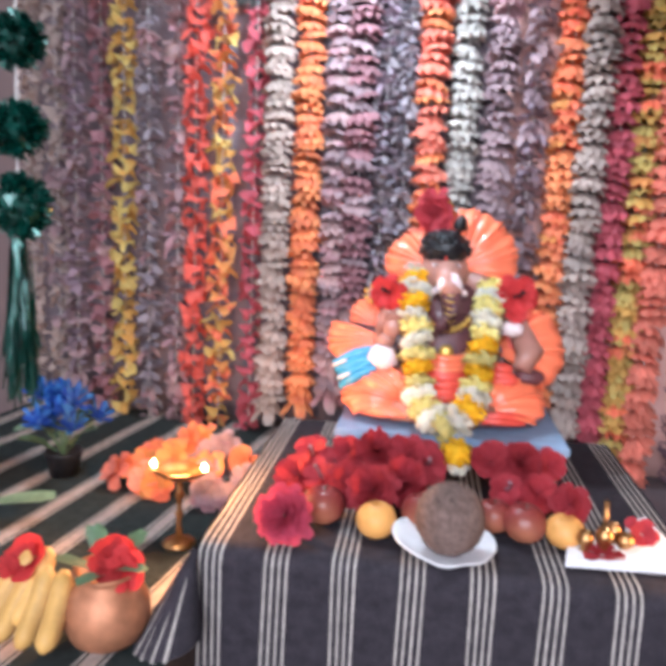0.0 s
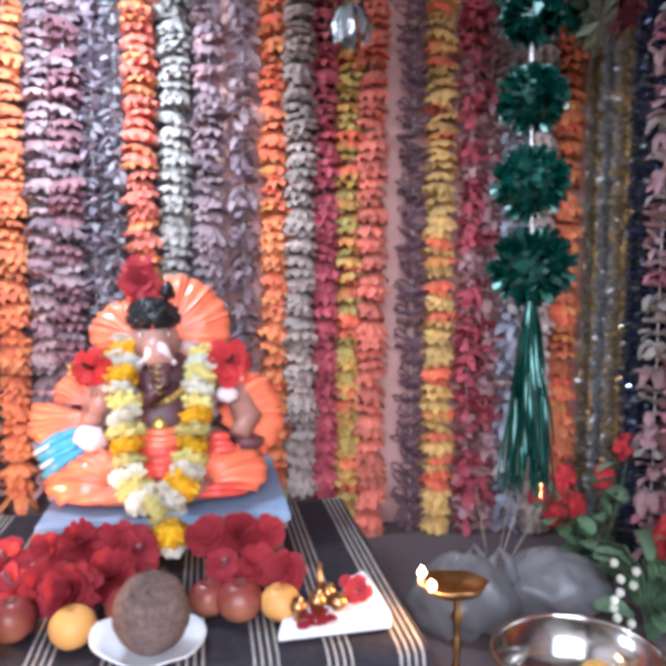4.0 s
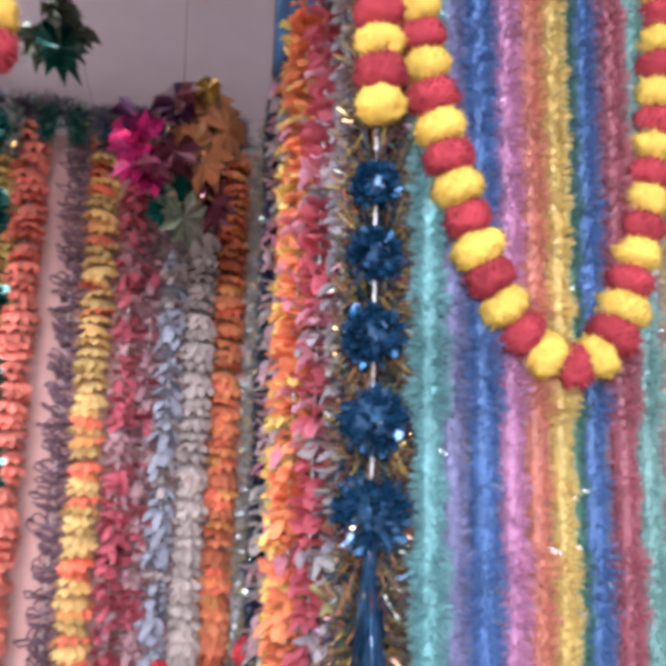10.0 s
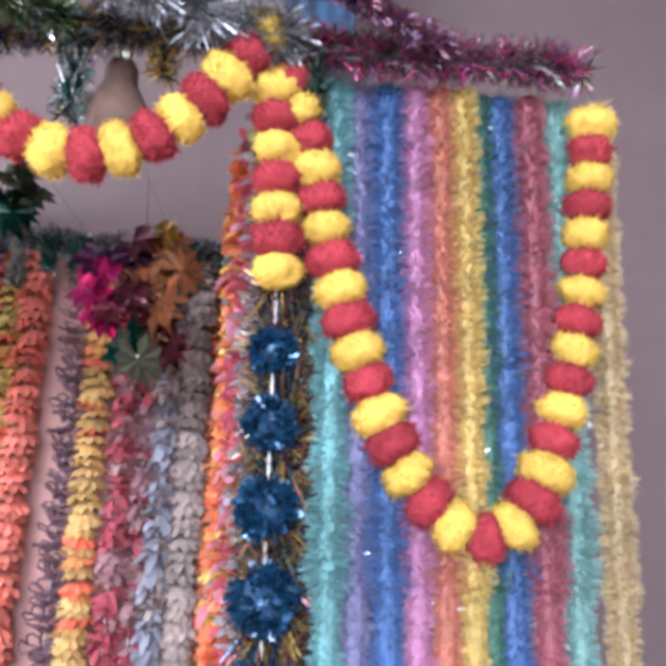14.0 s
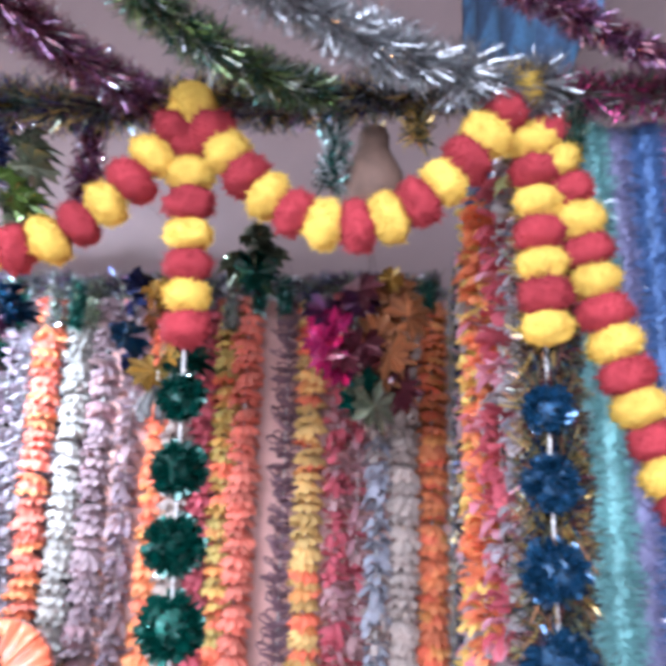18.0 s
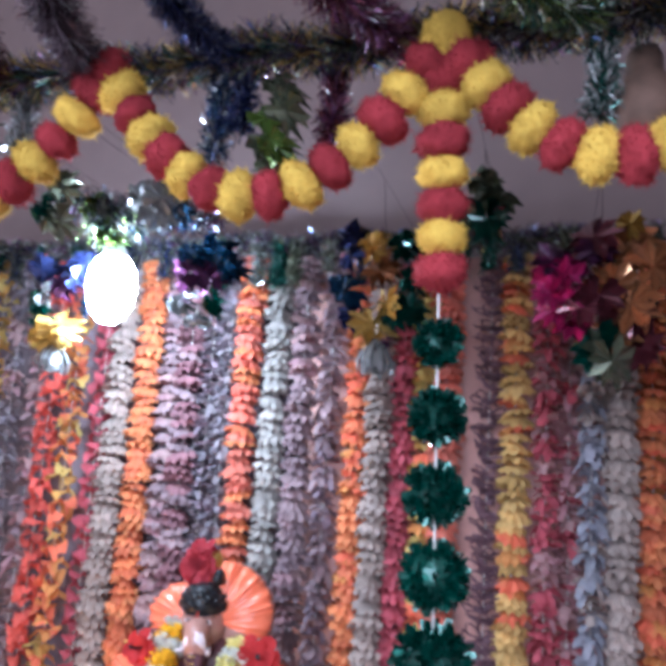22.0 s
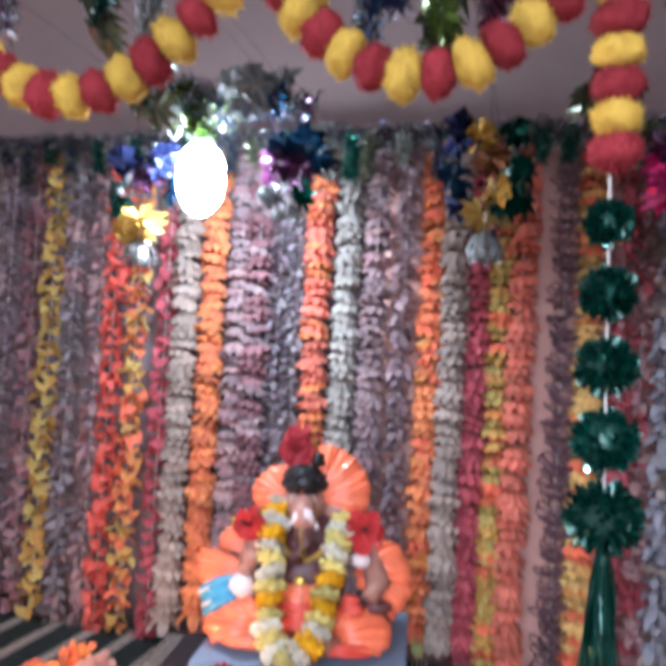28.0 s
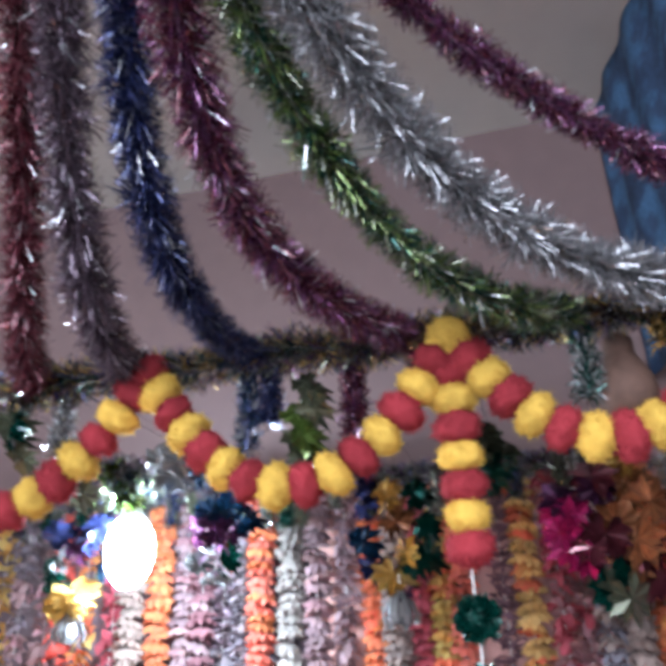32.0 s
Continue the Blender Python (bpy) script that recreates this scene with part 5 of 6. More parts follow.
fan((-0.130, -0.010, 0.185), [(-0.215, 0.0, 0.195), (-0.212, 0.0, 0.228), (-0.190, 0.0, 0.248), (-0.160, 0.0, 0.255)], 6, 0.011, OR)
drape([(-0.240, -0.045, 0.102), (-0.195, -0.065, 0.128), (-0.148, -0.060, 0.142)], [(-0.222, -0.055, 0.052), (-0.185, -0.080, 0.078), (-0.145, -0.075, 0.100)], 4, 0.0125, BL, 7)
drape([(-0.243, -0.060, 0.094), (-0.210, -0.080, 0.112)], [(-0.228, -0.068, 0.068), (-0.200, -0.088, 0.088)], 2, 0.0035, WH, 8)
fan((0.125, -0.030, 0.165), [(0.135, -0.02, 0.238), (0.172, -0.015, 0.242), (0.208, -0.01, 0.215), (0.218, -0.01, 0.170), (0.205, -0.015, 0.125)], 9, 0.011, RE)
fan((0.110, -0.010, 0.150), [(0.205, 0.0, 0.060), (0.248, 0.0, 0.110), (0.252, 0.005, 0.175), (0.215, 0.005, 0.235), (0.165, 0.005, 0.250)], 8, 0.015, OR, 0.03, 0.02, 0.10)
join_bm(idol, blob((0.034, 0.022, 0.018), 0.15, 4, 3, (0.178, -0.055, 0.098)), DK)
drape([(0.100, -0.085, 0.118), (0.140, -0.085, 0.112)], [(0.095, -0.090, 0.090), (0.150, -0.090, 0.088)], 3, 0.012, RE, 9)
# head, trunk, ears
join_bm(idol, blob((0.054, 0.052, 0.056), 0.03, 2, 3, (-0.010, -0.012, 0.322)), SK)
join_bm(idol, blob((0.053, 0.052, 0.047), 0.04, 4, 3, (-0.012, -0.018, 0.368)), BK)
rng = random.Random(8)
for k in range(60):
    a, h = rng.uniform(math.pi * 0.95, math.pi * 2.05), rng.uniform(-0.25, 1)
    c = Vector((-0.012 + 0.050 * math.cos(a) * math.cos(h), -0.018 + 0.049 * math.sin(a) * math.cos(h), 0.367 + 0.044 * math.sin(h)))
    join_bm(idol, blob((0.012, 0.009, 0.006), 0.2, 5, 1, c), BK)
join_bm(idol, limb([(-0.008, -0.055, 0.318), (-0.002, -0.080, 0.292), (0.004, -0.092, 0.262)], [0.030, 0.027, 0.023]), SK)
join_bm(idol, limb([(0.004, -0.091, 0.266), (0.006, -0.093, 0.230), (-0.006, -0.095, 0.200), (-0.024, -0.096, 0.190)], [0.0225, 0.019, 0.016, 0.012]), DK)
join_bm(idol, blob((0.028, 0.016, 0.028), 0.08, 3, 2, (0.0, -0.091, 0.286)), WH)
for k in range(5):
    join_bm(idol, limb([(-0.020 + 0.004 * k, -0.098 - 0.001 * k, 0.268 - 0.014 * k), (0.004, -0.117, 0.262 - 0.014 * k), (0.024 - 0.002 * k, -0.100, 0.268 - 0.014 * k)], [0.0014, 0.0014, 0.0014], 5), GO)
for sx in (-1, 1):
    join_bm(idol, blob((0.040, 0.012, 0.046), 0.06, 3, 3, (sx * 0.078 - 0.010, -0.004, 0.312)), SK)
    join_bm(idol, limb([(sx * 0.022, -0.062, 0.282), (sx * 0.032, -0.090, 0.268), (sx * 0.036, -0.105, 0.272)], [0.008, 0.006, 0.002], 8), WH)
    join_bm(idol, blob((0.010, 0.005, 0.0055), 0.0, 1, 2, (sx * 0.022 - 0.008, -0.062, 0.330)), WH)
    join_bm(idol, blob((0.0045, 0.004, 0.0045), 0.0, 1, 2, (sx * 0.022 - 0.008, -0.066, 0.330)), BK)
    join_bm(idol, limb([(sx * 0.010 - 0.008, -0.066, 0.341), (sx * 0.024 - 0.008, -0.064, 0.345), (sx * 0.036 - 0.008, -0.054, 0.340)], [0.0018, 0.0024, 0.0012], 6), BK)
join_bm(idol, limb([(0.012, -0.02, 0.395), (0.018, -0.03, 0.418), (0.020, -0.03, 0.436), (0.020, -0.03, 0.446)], [0.014, 0.017, 0.013, 0.004], 10), BK)
join_bm(idol, limb([(-0.010, -0.068, 0.338), (-0.010, -0.064, 0.352)], [0.003, 0.002], 6), RE)
fan((-0.030, -0.020, 0.325), [(-0.126, 0.0, 0.296), (-0.142, 0.0, 0.335), (-0.128, 0.005, 0.375), (-0.096, 0.01, 0.402), (-0.055, 0.012, 0.412)], 8, 0.020, OR, 0.018, 0.02)
fan((0.015, -0.020, 0.330), [(0.014, 0.012, 0.462), (0.066, 0.01, 0.456), (0.118, 0.005, 0.420), (0.146, 0.0, 0.362), (0.136, 0.0, 0.298)], 11, 0.021, OR, 0.018, 0.02, 0.03)
join_bm(idol, pleated((0.062, 0.036, 0.050), (-0.010, 0.03, 0.412), (0, 0, 1), 15, 0.08), RE)
join_bm(idol, limb([(-0.01, 0.02, 0.45), (-0.01, 0.02, 0.475), (-0.01, 0.02, 0.49)], [0.022, 0.014, 0.004]), GO)
# waist sash, belly jewels and necklace
drape([(-0.085, -0.055, 0.150), (0.0, -0.082, 0.128), (0.085, -0.055, 0.150)], [(-0.080, -0.060, 0.122), (0.0, -0.088, 0.104), (0.080, -0.060, 0.122)], 3, 0.009, OR, 11)
for k in range(22):
    a = math.pi * (0.06 + 0.88 * k / 21)
    join_bm(idol, blob((0.0055, 0.005, 0.0055), 0.1, 2, 1, (0.074 * math.cos(a), -0.070 + 0.025 * abs(math.cos(a)), 0.250 - 0.105 * math.sin(a))), RE if k % 3 == 0 else GO)
join_bm(idol, blob((0.016, 0.008, 0.018), 0.1, 4, 2, (0.0, -0.082, 0.142)), GO)
for k in range(14):
    a = math.pi * (0.12 + 0.76 * k / 13)
    join_bm(idol, blob((0.009, 0.007, 0.009), 0.1, 2, 1, (0.062 * math.cos(a), -0.072 + 0.02 * abs(math.cos(a)), 0.265 - 0.075 * math.sin(a))), GO)
solid("idol", to_mesh("idol", idol, idol_mats), "painted plaster elephant-headed idol in orange cloth on a blue board", "statue", m=pose(0.142, 1.458, 1.0715, 0, 0, TURN) @ Matrix(((1, 0, 0, 0), (0, 1, 0.33, 0), (0, 0, 1, 0), (0, 0, 0, 1))) @ Matrix.Diagonal((0.895, 0.95, 0.84, 1)))

seat = thing("idol_stool", (0.158, 1.500, 0.9735), "small dark wooden stool under the idol board", "stool", rot=(0, 0, TURN))
part("top", to_mesh("top", box(0.40, 0.34, 0.020, 0.003, (0, 0, 0.0665)), M["wood"]), seat)
for sx in (-0.18, 0.18):
    part("leg", to_mesh("leg", box(0.03, 0.30, 0.0565, 0.003, (sx, 0, 0.02825)), M["wood"]), seat)
solid("idol_board", to_mesh("idol_board", box(0.420, 0.385, 0.020, 0.004), M["bluegrey"]), "pale blue painted board under the idol", "board", m=pose(0.151, 1.497, 1.0605, 0, 0, TURN))

# ---- flowers ----


def bloom_mesh(name, material, layers, seed):
    """An open flower: layers of (petals, length, width, lift, droop); faces up the z axis."""
    rng = random.Random(seed)
    verts, faces = [], []
    for i, (count, length, width, lift, droop) in enumerate(layers):
        for k in range(count):
            petal_verts(length * rng.uniform(0.88, 1.1), width * rng.uniform(0.9, 1.15), 0.12, droop + rng.uniform(-0.12, 0.12), rng, verts, faces, 2 * math.pi * (k + 0.5 * (i % 2) + rng.uniform(-0.12, 0.12)) / count, lift + rng.uniform(-0.12, 0.12), rng.uniform(-0.1, 0.3))
    me = from_lists(name, verts, faces, material, True)
    return me


HIB = [(5, 0.046, 0.036, 0.35, 0.35), (5, 0.034, 0.028, 0.7, 0.1)]
HIB2 = [(5, 0.040, 0.044, 0.75, 0.3), (4, 0.026, 0.026, 1.1, 0.2)]
RUF = [(7, 0.044, 0.034, 0.25, 0.25), (7, 0.036, 0.030, 0.7, 0.15), (5, 0.026, 0.022, 1.4, 0.05)]
CARN = [(13, 0.050, 0.024, 0.10, 0.2), (13, 0.046, 0.022, 0.45, 0.15), (12, 0.038, 0.020, 0.9, 0.1), (10, 0.030, 0.018, 1.5, 0.0), (7, 0.022, 0.016, 2.4, 0.0)]
MARI = [(12, 0.021, 0.012, 0.1, 0.3), (11, 0.019, 0.011, 0.6, 0.2), (9, 0.015, 0.010, 1.2, 0.1), (6, 0.010, 0.009, 2.0, 0.0)]
JAS = [(9, 0.021, 0.008, 0.2, 0.4), (8, 0.018, 0.007, 0.8, 0.2), (6, 0.012, 0.006, 1.5, 0.0)]


def flower(name, place, rot, layers, petals, heart, label, group="", size=1.0, seed=1):
    ob = thing(name, place, label, "flower", group, rot=rot)
    part("petals", bloom_mesh("petals", M[petals], layers, seed), ob, "", Matrix.Diagonal((size, size, size, 1)))
    if heart:
        v, f = tube([(0, 0, 0.0), (0.004, 0, 0.025 * size), (0.002, 0.004, 0.043 * size)], [0.0035, 0.003, 0.004], 7)
        part("stamen", from_lists("stamen", v, f, M[heart]), ob)
    return ob


RED = "fresh red hibiscus flower "
# heap of red flowers before the board
HEAP = [(-0.052, 1.225, 1.034), (0.010, 1.235, 1.046), (0.055, 1.245, 1.050), (0.112, 1.245, 1.050), (0.150, 1.24, 1.042), (0.255, 1.262, 1.052), (0.305, 1.275, 1.056), (0.350, 1.29, 1.050), (-0.015, 1.165, 1.018), (0.035, 1.150, 1.022), (0.080, 1.130, 1.026), (0.335, 1.225, 1.022), (0.285, 1.215, 1.026), (0.385, 1.19, 1.026), (0.120, 1.19, 1.020), (-0.065, 1.185, 1.008)]
for i, (x, y, z) in enumerate(HEAP):
    flower("hibiscus", (x, y, z), (52 + 13 * math.sin(i * 2.1), 12 * math.sin(i * 1.3), 20 * math.sin(i * 3.7)), (HIB, RUF, CARN, RUF)[i % 4], "hibiscus", "maroon" if i % 4 == 0 else None, RED + "heaped before the idol", "hibiscus flowers", 0.82 + 0.12 * math.sin(i * 5.1), i)
flower("hibiscus", (0.094, 1.515, 1.460), (70, 0, 5), HIB2, "hibiscus", None, RED + "on the idol's head", "hibiscus flowers", 1.05, 31)
flower("hibiscus", (0.090, 1.525, 1.490), (25, 0, 15), HIB, "hibiscus", None, RED + "on the idol's head", "hibiscus flowers", 0.8, 32)
flower("hibiscus", (0.032, 1.41, 1.312), (80, -15, -10), HIB, "redflower", "black", RED + "at the idol's shoulder", "hibiscus flowers", 0.85, 33)
flower("hibiscus", (0.264, 1.45, 1.318), (75, 15, 15), HIB, "redflower", "black", RED + "at the idol's shoulder", "hibiscus flowers", 1.0, 34)
flower("hibiscus", (-0.226, 0.872, 0.972), (40, 10, 10), HIB2, "redflower", None, RED + "on the copper pot", "hibiscus flowers", 0.85, 35)
flower("hibiscus", (-0.205, 0.862, 0.968), (60, 30, -10), HIB, "redflower", None, RED + "on the copper pot", "hibiscus flowers", 0.75, 36)
flower("hibiscus", (-0.345, 0.850, 0.962), (45, -10, 0), HIB2, "redflower", None, RED + "lying on the bananas", "hibiscus flowers", 0.85, 37)
cn = flower("carnation", (-0.030, 1.018, 1.012), (62, 0, -5), CARN, "rose", None, "dark pink carnation lying at the table's edge", "", 0.95, 41)
v, f = tube([(0, 0, 0.0), (0.0, -0.012, -0.035), (0.0, -0.02, -0.05)], [0.010, 0.008, 0.004], 8)
part("calyx", from_lists("calyx", v, f, M["leafpale"]), cn, "pale green calyx")

# ---- flower garland round the idol's neck ----
neck = thing("idol_garland", (0.15, 1.34, 1.36), "fresh yellow and white flower garland on the idol", "garland")
line = smooth_line([(0.072, 1.47, 1.346), (0.081, 1.413, 1.299), (0.097, 1.369, 1.234), (0.107, 1.339, 1.182), (0.12, 1.31, 1.136), (0.15, 1.283, 1.107), (0.178, 1.272, 1.105), (0.204, 1.296, 1.127), (0.216, 1.334, 1.163), (0.219, 1.375, 1.225), (0.22, 1.42, 1.289), (0.225, 1.479, 1.343)], 8)


def ball_bloom(name, material, radius, seed, count=90, length=0.009, squash=0.72):
    """A full round flower head: short petals all over a small ball, flattened along its string."""
    rng = random.Random(seed)
    verts, faces = [], []
    for _ in range(count):
        z, a = rng.uniform(-1, 1), rng.uniform(0, 6.283)
        d = Vector((math.sqrt(1 - z * z) * math.cos(a), math.sqrt(1 - z * z) * math.sin(a), z))
        t = d.orthogonal().normalized()
        t = t * math.cos(a * 7) + d.cross(t) * math.sin(a * 7)
        s, c = d.cross(t), d * radius * rng.uniform(0.62, 0.95)
        wd, ln = length * rng.uniform(0.4, 0.6), length * rng.uniform(0.7, 1.2)
        b = len(verts)
        for p in (c - s * wd * 0.5, c + s * wd * 0.5, c + s * wd + t * ln * 0.6 + d * ln * 0.35, c - s * wd + t * ln * 0.6 + d * ln * 0.35, c + t * ln + d * ln * 0.25):
            verts.append((p.x, p.y, p.z * squash))
        faces += [(b, b + 1, b + 2, b + 3), (b + 3, b + 2, b + 4)]
    bm = blob((radius * 0.72, radius * 0.72, radius * 0.72 * squash), 0.1, 3, 2)
    off = len(verts)
    bm.verts.index_update()
    verts += [tuple(v.co) for v in bm.verts]
    faces += [tuple(v.index + off for v in f.verts) for f in bm.faces]
    bm.free()
    return from_lists(name, verts, faces, material)


mari = [ball_bloom("bloom", M["marigold"], 0.0245, 60 + k, 150) for k in range(2)]
jas = [ball_bloom("bloom", M["jasmine"], 0.0240, 70 + k, 90, 0.012, 0.5) for k in range(3)]
pale = [ball_bloom("bloom", M["daisy"], 0.0240, 80 + k, 90, 0.012, 0.5) for k in range(3)]
rng = random.Random(12)
o = Vector((0.15, 1.34, 1.36))
for i, (p, d) in enumerate(along(line, 0.0265)):
    me = mari[i % 2] if i in (1, 3, 8, 15, 18, 20) else rng.choice(jas if i % 2 == 0 else pale)
    turn = (d + Vector((rng.uniform(-0.3, 0.3), rng.uniform(-0.3, 0.3), rng.uniform(-0.3, 0.3)))).to_track_quat("Z", "Y").to_euler()
    s = rng.uniform(1.15, 1.4)
    part("bloom", me, neck, "", Matrix.LocRotScale(p - o, turn, (s, s, s)))
part("bloom", mari[0], neck, "full yellow marigold head", Matrix.Translation(Vector((0.198, 1.258, 1.062)) - o) @ Matrix.Diagonal((1.25, 1.25, 1.5, 1)))
part("bloom", jas[0], neck, "", Matrix.Translation(Vector((0.198, 1.258, 1.036)) - o))
v, f = tube([p - o for p in line], 0.0012, 5)
part("string", from_lists("string", v, f, M["cord"]), neck)

# ---- offerings on the table ----
co = thing("coconut", (0.212, 1.050, 0.984), "whole brown husked coconut on a paper plate", "coconut")
part("shell", to_mesh("shell", blob((0.050, 0.050, 0.053), 0.05, 3, 4, (0, 0, 0.051)), M["coconut"], True), co)
rng = random.Random(4)
verts, faces = [], []
for _ in range(700):
    a, z = rng.uniform(0, 6.28), rng.uniform(-0.9, 1)
    d = Vector((math.sqrt(1 - z * z) * math.cos(a), math.sqrt(1 - z * z) * math.sin(a), z))
    p = Vector((d.x * 0.0495, d.y * 0.0495, 0.051 + d.z * 0.0525))
    t = (Vector((0, 0, 1)) - d * d.z + Vector((rng.uniform(-0.3, 0.3), rng.uniform(-0.3, 0.3), 0))).normalized()
    s = d.cross(t).normalized() * 0.0005
    b = len(verts)
    verts += [tuple(p - s), tuple(p + s), tuple(p + t * rng.uniform(0.008, 0.018) + d * 0.0025)]
    faces.append((b, b + 1, b + 2))
fib = part("husk_fibre", from_lists("husk_fibre", verts, faces, M["coconut"]), co)
fib["kind"] = "stuff"
plate = lathe([(0.0, 0.004), (0.045, 0.004), (0.060, 0.008), (0.076, 0.018), (0.077, 0.016), (0.061, 0.005), (0.046, 0.0), (0.0, 0.0)], 36)
for v in plate.verts:
    v.co.z += 0.010 * max(0, -v.co.x) / 0.07 * (v.co.length / 0.077) ** 2 + 0.004 * noise.noise(v.co * 30) * (v.co.length / 0.07)
solid("paper_plate", to_mesh("paper_plate", plate, M["paper"], True), "crumpled white paper plate under the coconut", "plate", m=Matrix.Translation((0.204, 1.066, 0.9755)))


def fruit(name, place, radius, material, label, squash=0.92, group="fruit", stem=True):
    ob = thing(name, place, label, "fruit", group)
    bm = bmesh.new()
    bmesh.ops.create_icosphere(bm, subdivisions=4, radius=1)
    for v in bm.verts:
        r = math.hypot(v.co.x, v.co.y)
        dip = 0.28 * math.exp(-(r / 0.28) ** 2)
        v.co.z *= squash * (1 - dip)
        v.co *= radius * (1 + 0.03 * noise.noise(v.co * 2 + Vector(place) * 9))
        v.co.z += radius * squash * 0.86
    part("flesh", to_mesh("flesh", bm, material, True), ob)
    if stem:
        v, f = tube([(0, 0, radius * 1.2), (0.002, 0.001, radius * 1.75)], [0.0018, 0.0012], 6)
        part("stem", from_lists("stem", v, f, M["wood"]), ob)
    return ob


T0 = 0.9755
fruit("apple", (0.008, 1.098, T0), 0.034, M["apple"], "red apple among the offerings")
fruit("apple", (0.318, 1.150, T0), 0.034, M["apple"], "red apple among the offerings")
fruit("mango", (0.098, 1.080, T0), 0.032, M["mango"], "orange yellow fruit among the offerings", 0.9, stem=False)
fruit("mango", (0.378, 1.150, T0), 0.030, M["mango"], "orange yellow fruit among the offerings", 0.9, stem=False)
fruit("apple", (0.158, 1.135, T0), 0.032, M["apple"], "red apple among the offerings")
fruit("apple", (0.270, 1.165, T0), 0.030, M["apple"], "red apple among the offerings")


# folded white paper with little brass vessels
sheet_bm = bmesh.new()
quad = [(0.378, 1.078), (0.538, 1.112), (0.528, 1.178), (0.508, 1.262), (0.478, 1.250), (0.470, 1.190), (0.385, 1.165)]
lowv = [sheet_bm.verts.new((x, y, T0 + 0.0015)) for x, y in quad]
topv = [sheet_bm.verts.new((x, y, T0 + 0.012 + (0.010 if x > 0.5 else 0.0))) for x, y in quad]
sheet_bm.faces.new(lowv[::-1])
sheet_bm.faces.new(topv)
for i in range(len(quad)):
    j = (i + 1) % len(quad)
    sheet_bm.faces.new((lowv[i], lowv[j], topv[j], topv[i]))
solid("paper_packet", to_mesh("paper_packet", sheet_bm, M["paper"]), "folded white paper packet on the table corner", "paper")


def vessel(place, h, r):
    ob = thing("brass_cup", place, "tiny brass ritual cup on the white paper", "cup", "tiny brass cups")
    part("body", to_mesh("body", lathe([(0.0, 0.0), (r * 0.7, 0.0), (r * 0.45, h * 0.2), (r, h * 0.55), (r * 0.95, h * 0.8), (r * 0.6, h * 0.92), (r * 0.75, h), (r * 0.6, h * 0.98), (0.0, h * 0.6)], 18), M["brass"], True), ob)
    return ob


for x, y, h, r in ((0.405, 1.118, 0.030, 0.012), (0.432, 1.128, 0.036, 0.013), (0.462, 1.140, 0.026, 0.015), (0.448, 1.160, 0.032, 0.012)):
    vessel((x, y, T0 + 0.012), h, r)
v, f = tube([(0.435, 1.165, T0 + 0.012), (0.436, 1.166, T0 + 0.075)], 0.004, 8)
solid("brass_stand", from_lists("brass_stand", v, f, M["brass"], True), "thin upright brass incense stand", "stand")
solid("red_petals", bloom_mesh("red_petals", M["hibiscus"], [(5, 0.030, 0.022, 0.05, 0.05)], 5), "loose red petals on the white paper", "petal", m=pose(0.43, 1.105, T0 + 0.016))
flower("hibiscus", (0.490, 1.175, T0 + 0.026), (50, 0, 0), HIB, "hibiscus", None, RED + "on the white paper", "hibiscus flowers", 0.6, 44)


def oil_lamp(place, turn, label, reach=0.05, ends=(180, 0), size=1.0):
    """Brass standing lamp: foot, turned stem, leaf-shaped dish with two burning wicks."""
    ob = thing("oil_lamp", place, label, "oil lamp", "brass oil lamps", rot=(0, 0, turn))
    part("foot", to_mesh("foot", lathe([(0.0, 0.0), (0.030, 0.0), (0.030, 0.004), (0.018, 0.010), (0.008, 0.016), (0.0, 0.016)], 24), M["brass"], True), ob)
    part("stem", to_mesh("stem", lathe([(0.004, 0.014), (0.007, 0.024), (0.004, 0.034), (0.0045, 0.05), (0.008, 0.058), (0.0045, 0.066), (0.0045, 0.085), (0.009, 0.094), (0.005, 0.104), (0.006, 0.124)], 14), M["brass"], True), ob)
    dish = lathe([(0.0, 0.122), (0.018, 0.124), (0.032, 0.132), (0.040, 0.143), (0.038, 0.143), (0.028, 0.134), (0.0, 0.130)], 32)
    for v in dish.verts:
        a = math.atan2(v.co.y, v.co.x)
        k = 1 + sum(0.34 * max(0, math.cos(a - math.radians(e))) ** 6 for e in ends) + 0.05 * math.sin(6 * a)
        v.co.x *= k
        v.co.y *= 0.9 * k
    part("dish", to_mesh("dish", dish, M["brass"], True), ob)
    for e in ends:
        fl = part("flame", to_mesh("flame", lathe([(0.0, 0.0), (0.004, 0.003), (0.0052, 0.007), (0.003, 0.012), (0.0, 0.016)], 12), M["flame"], True), ob, "small warm flame", Matrix.Translation((reach * math.cos(math.radians(e)), reach * math.sin(math.radians(e)) * 0.9 - 0.003, 0.142)))
        v, f = tube([(0, 0, 0), (0, 0, 0.007)], 0.0014, 6)
        part("wick", from_lists("wick", v, f, M["black"]), fl)
    ob.matrix_basis = ob.matrix_basis @ Matrix.Diagonal((size, size, size, 1))
    return ob


oil_lamp((-0.275, 1.15, 0.8585), 10, "brass oil lamp with two flames by the table", 0.046)
oil_lamp((0.643, 1.165, 0.8585), -12, "brass oil lamp with two flames by the plastic bag", 0.048, (170, 228), 1.14)
point_lamp("flame_glow", (-0.267, 1.13, 1.045), 0.02, 6.0, (1.0, 0.42, 0.14))
point_lamp("flame_glow", (0.598, 1.13, 1.035), 0.02, 0.9, (1.0, 0.50, 0.20))

# ---- left of the table: pot, bananas, cloth flowers ----
P0 = 0.8585
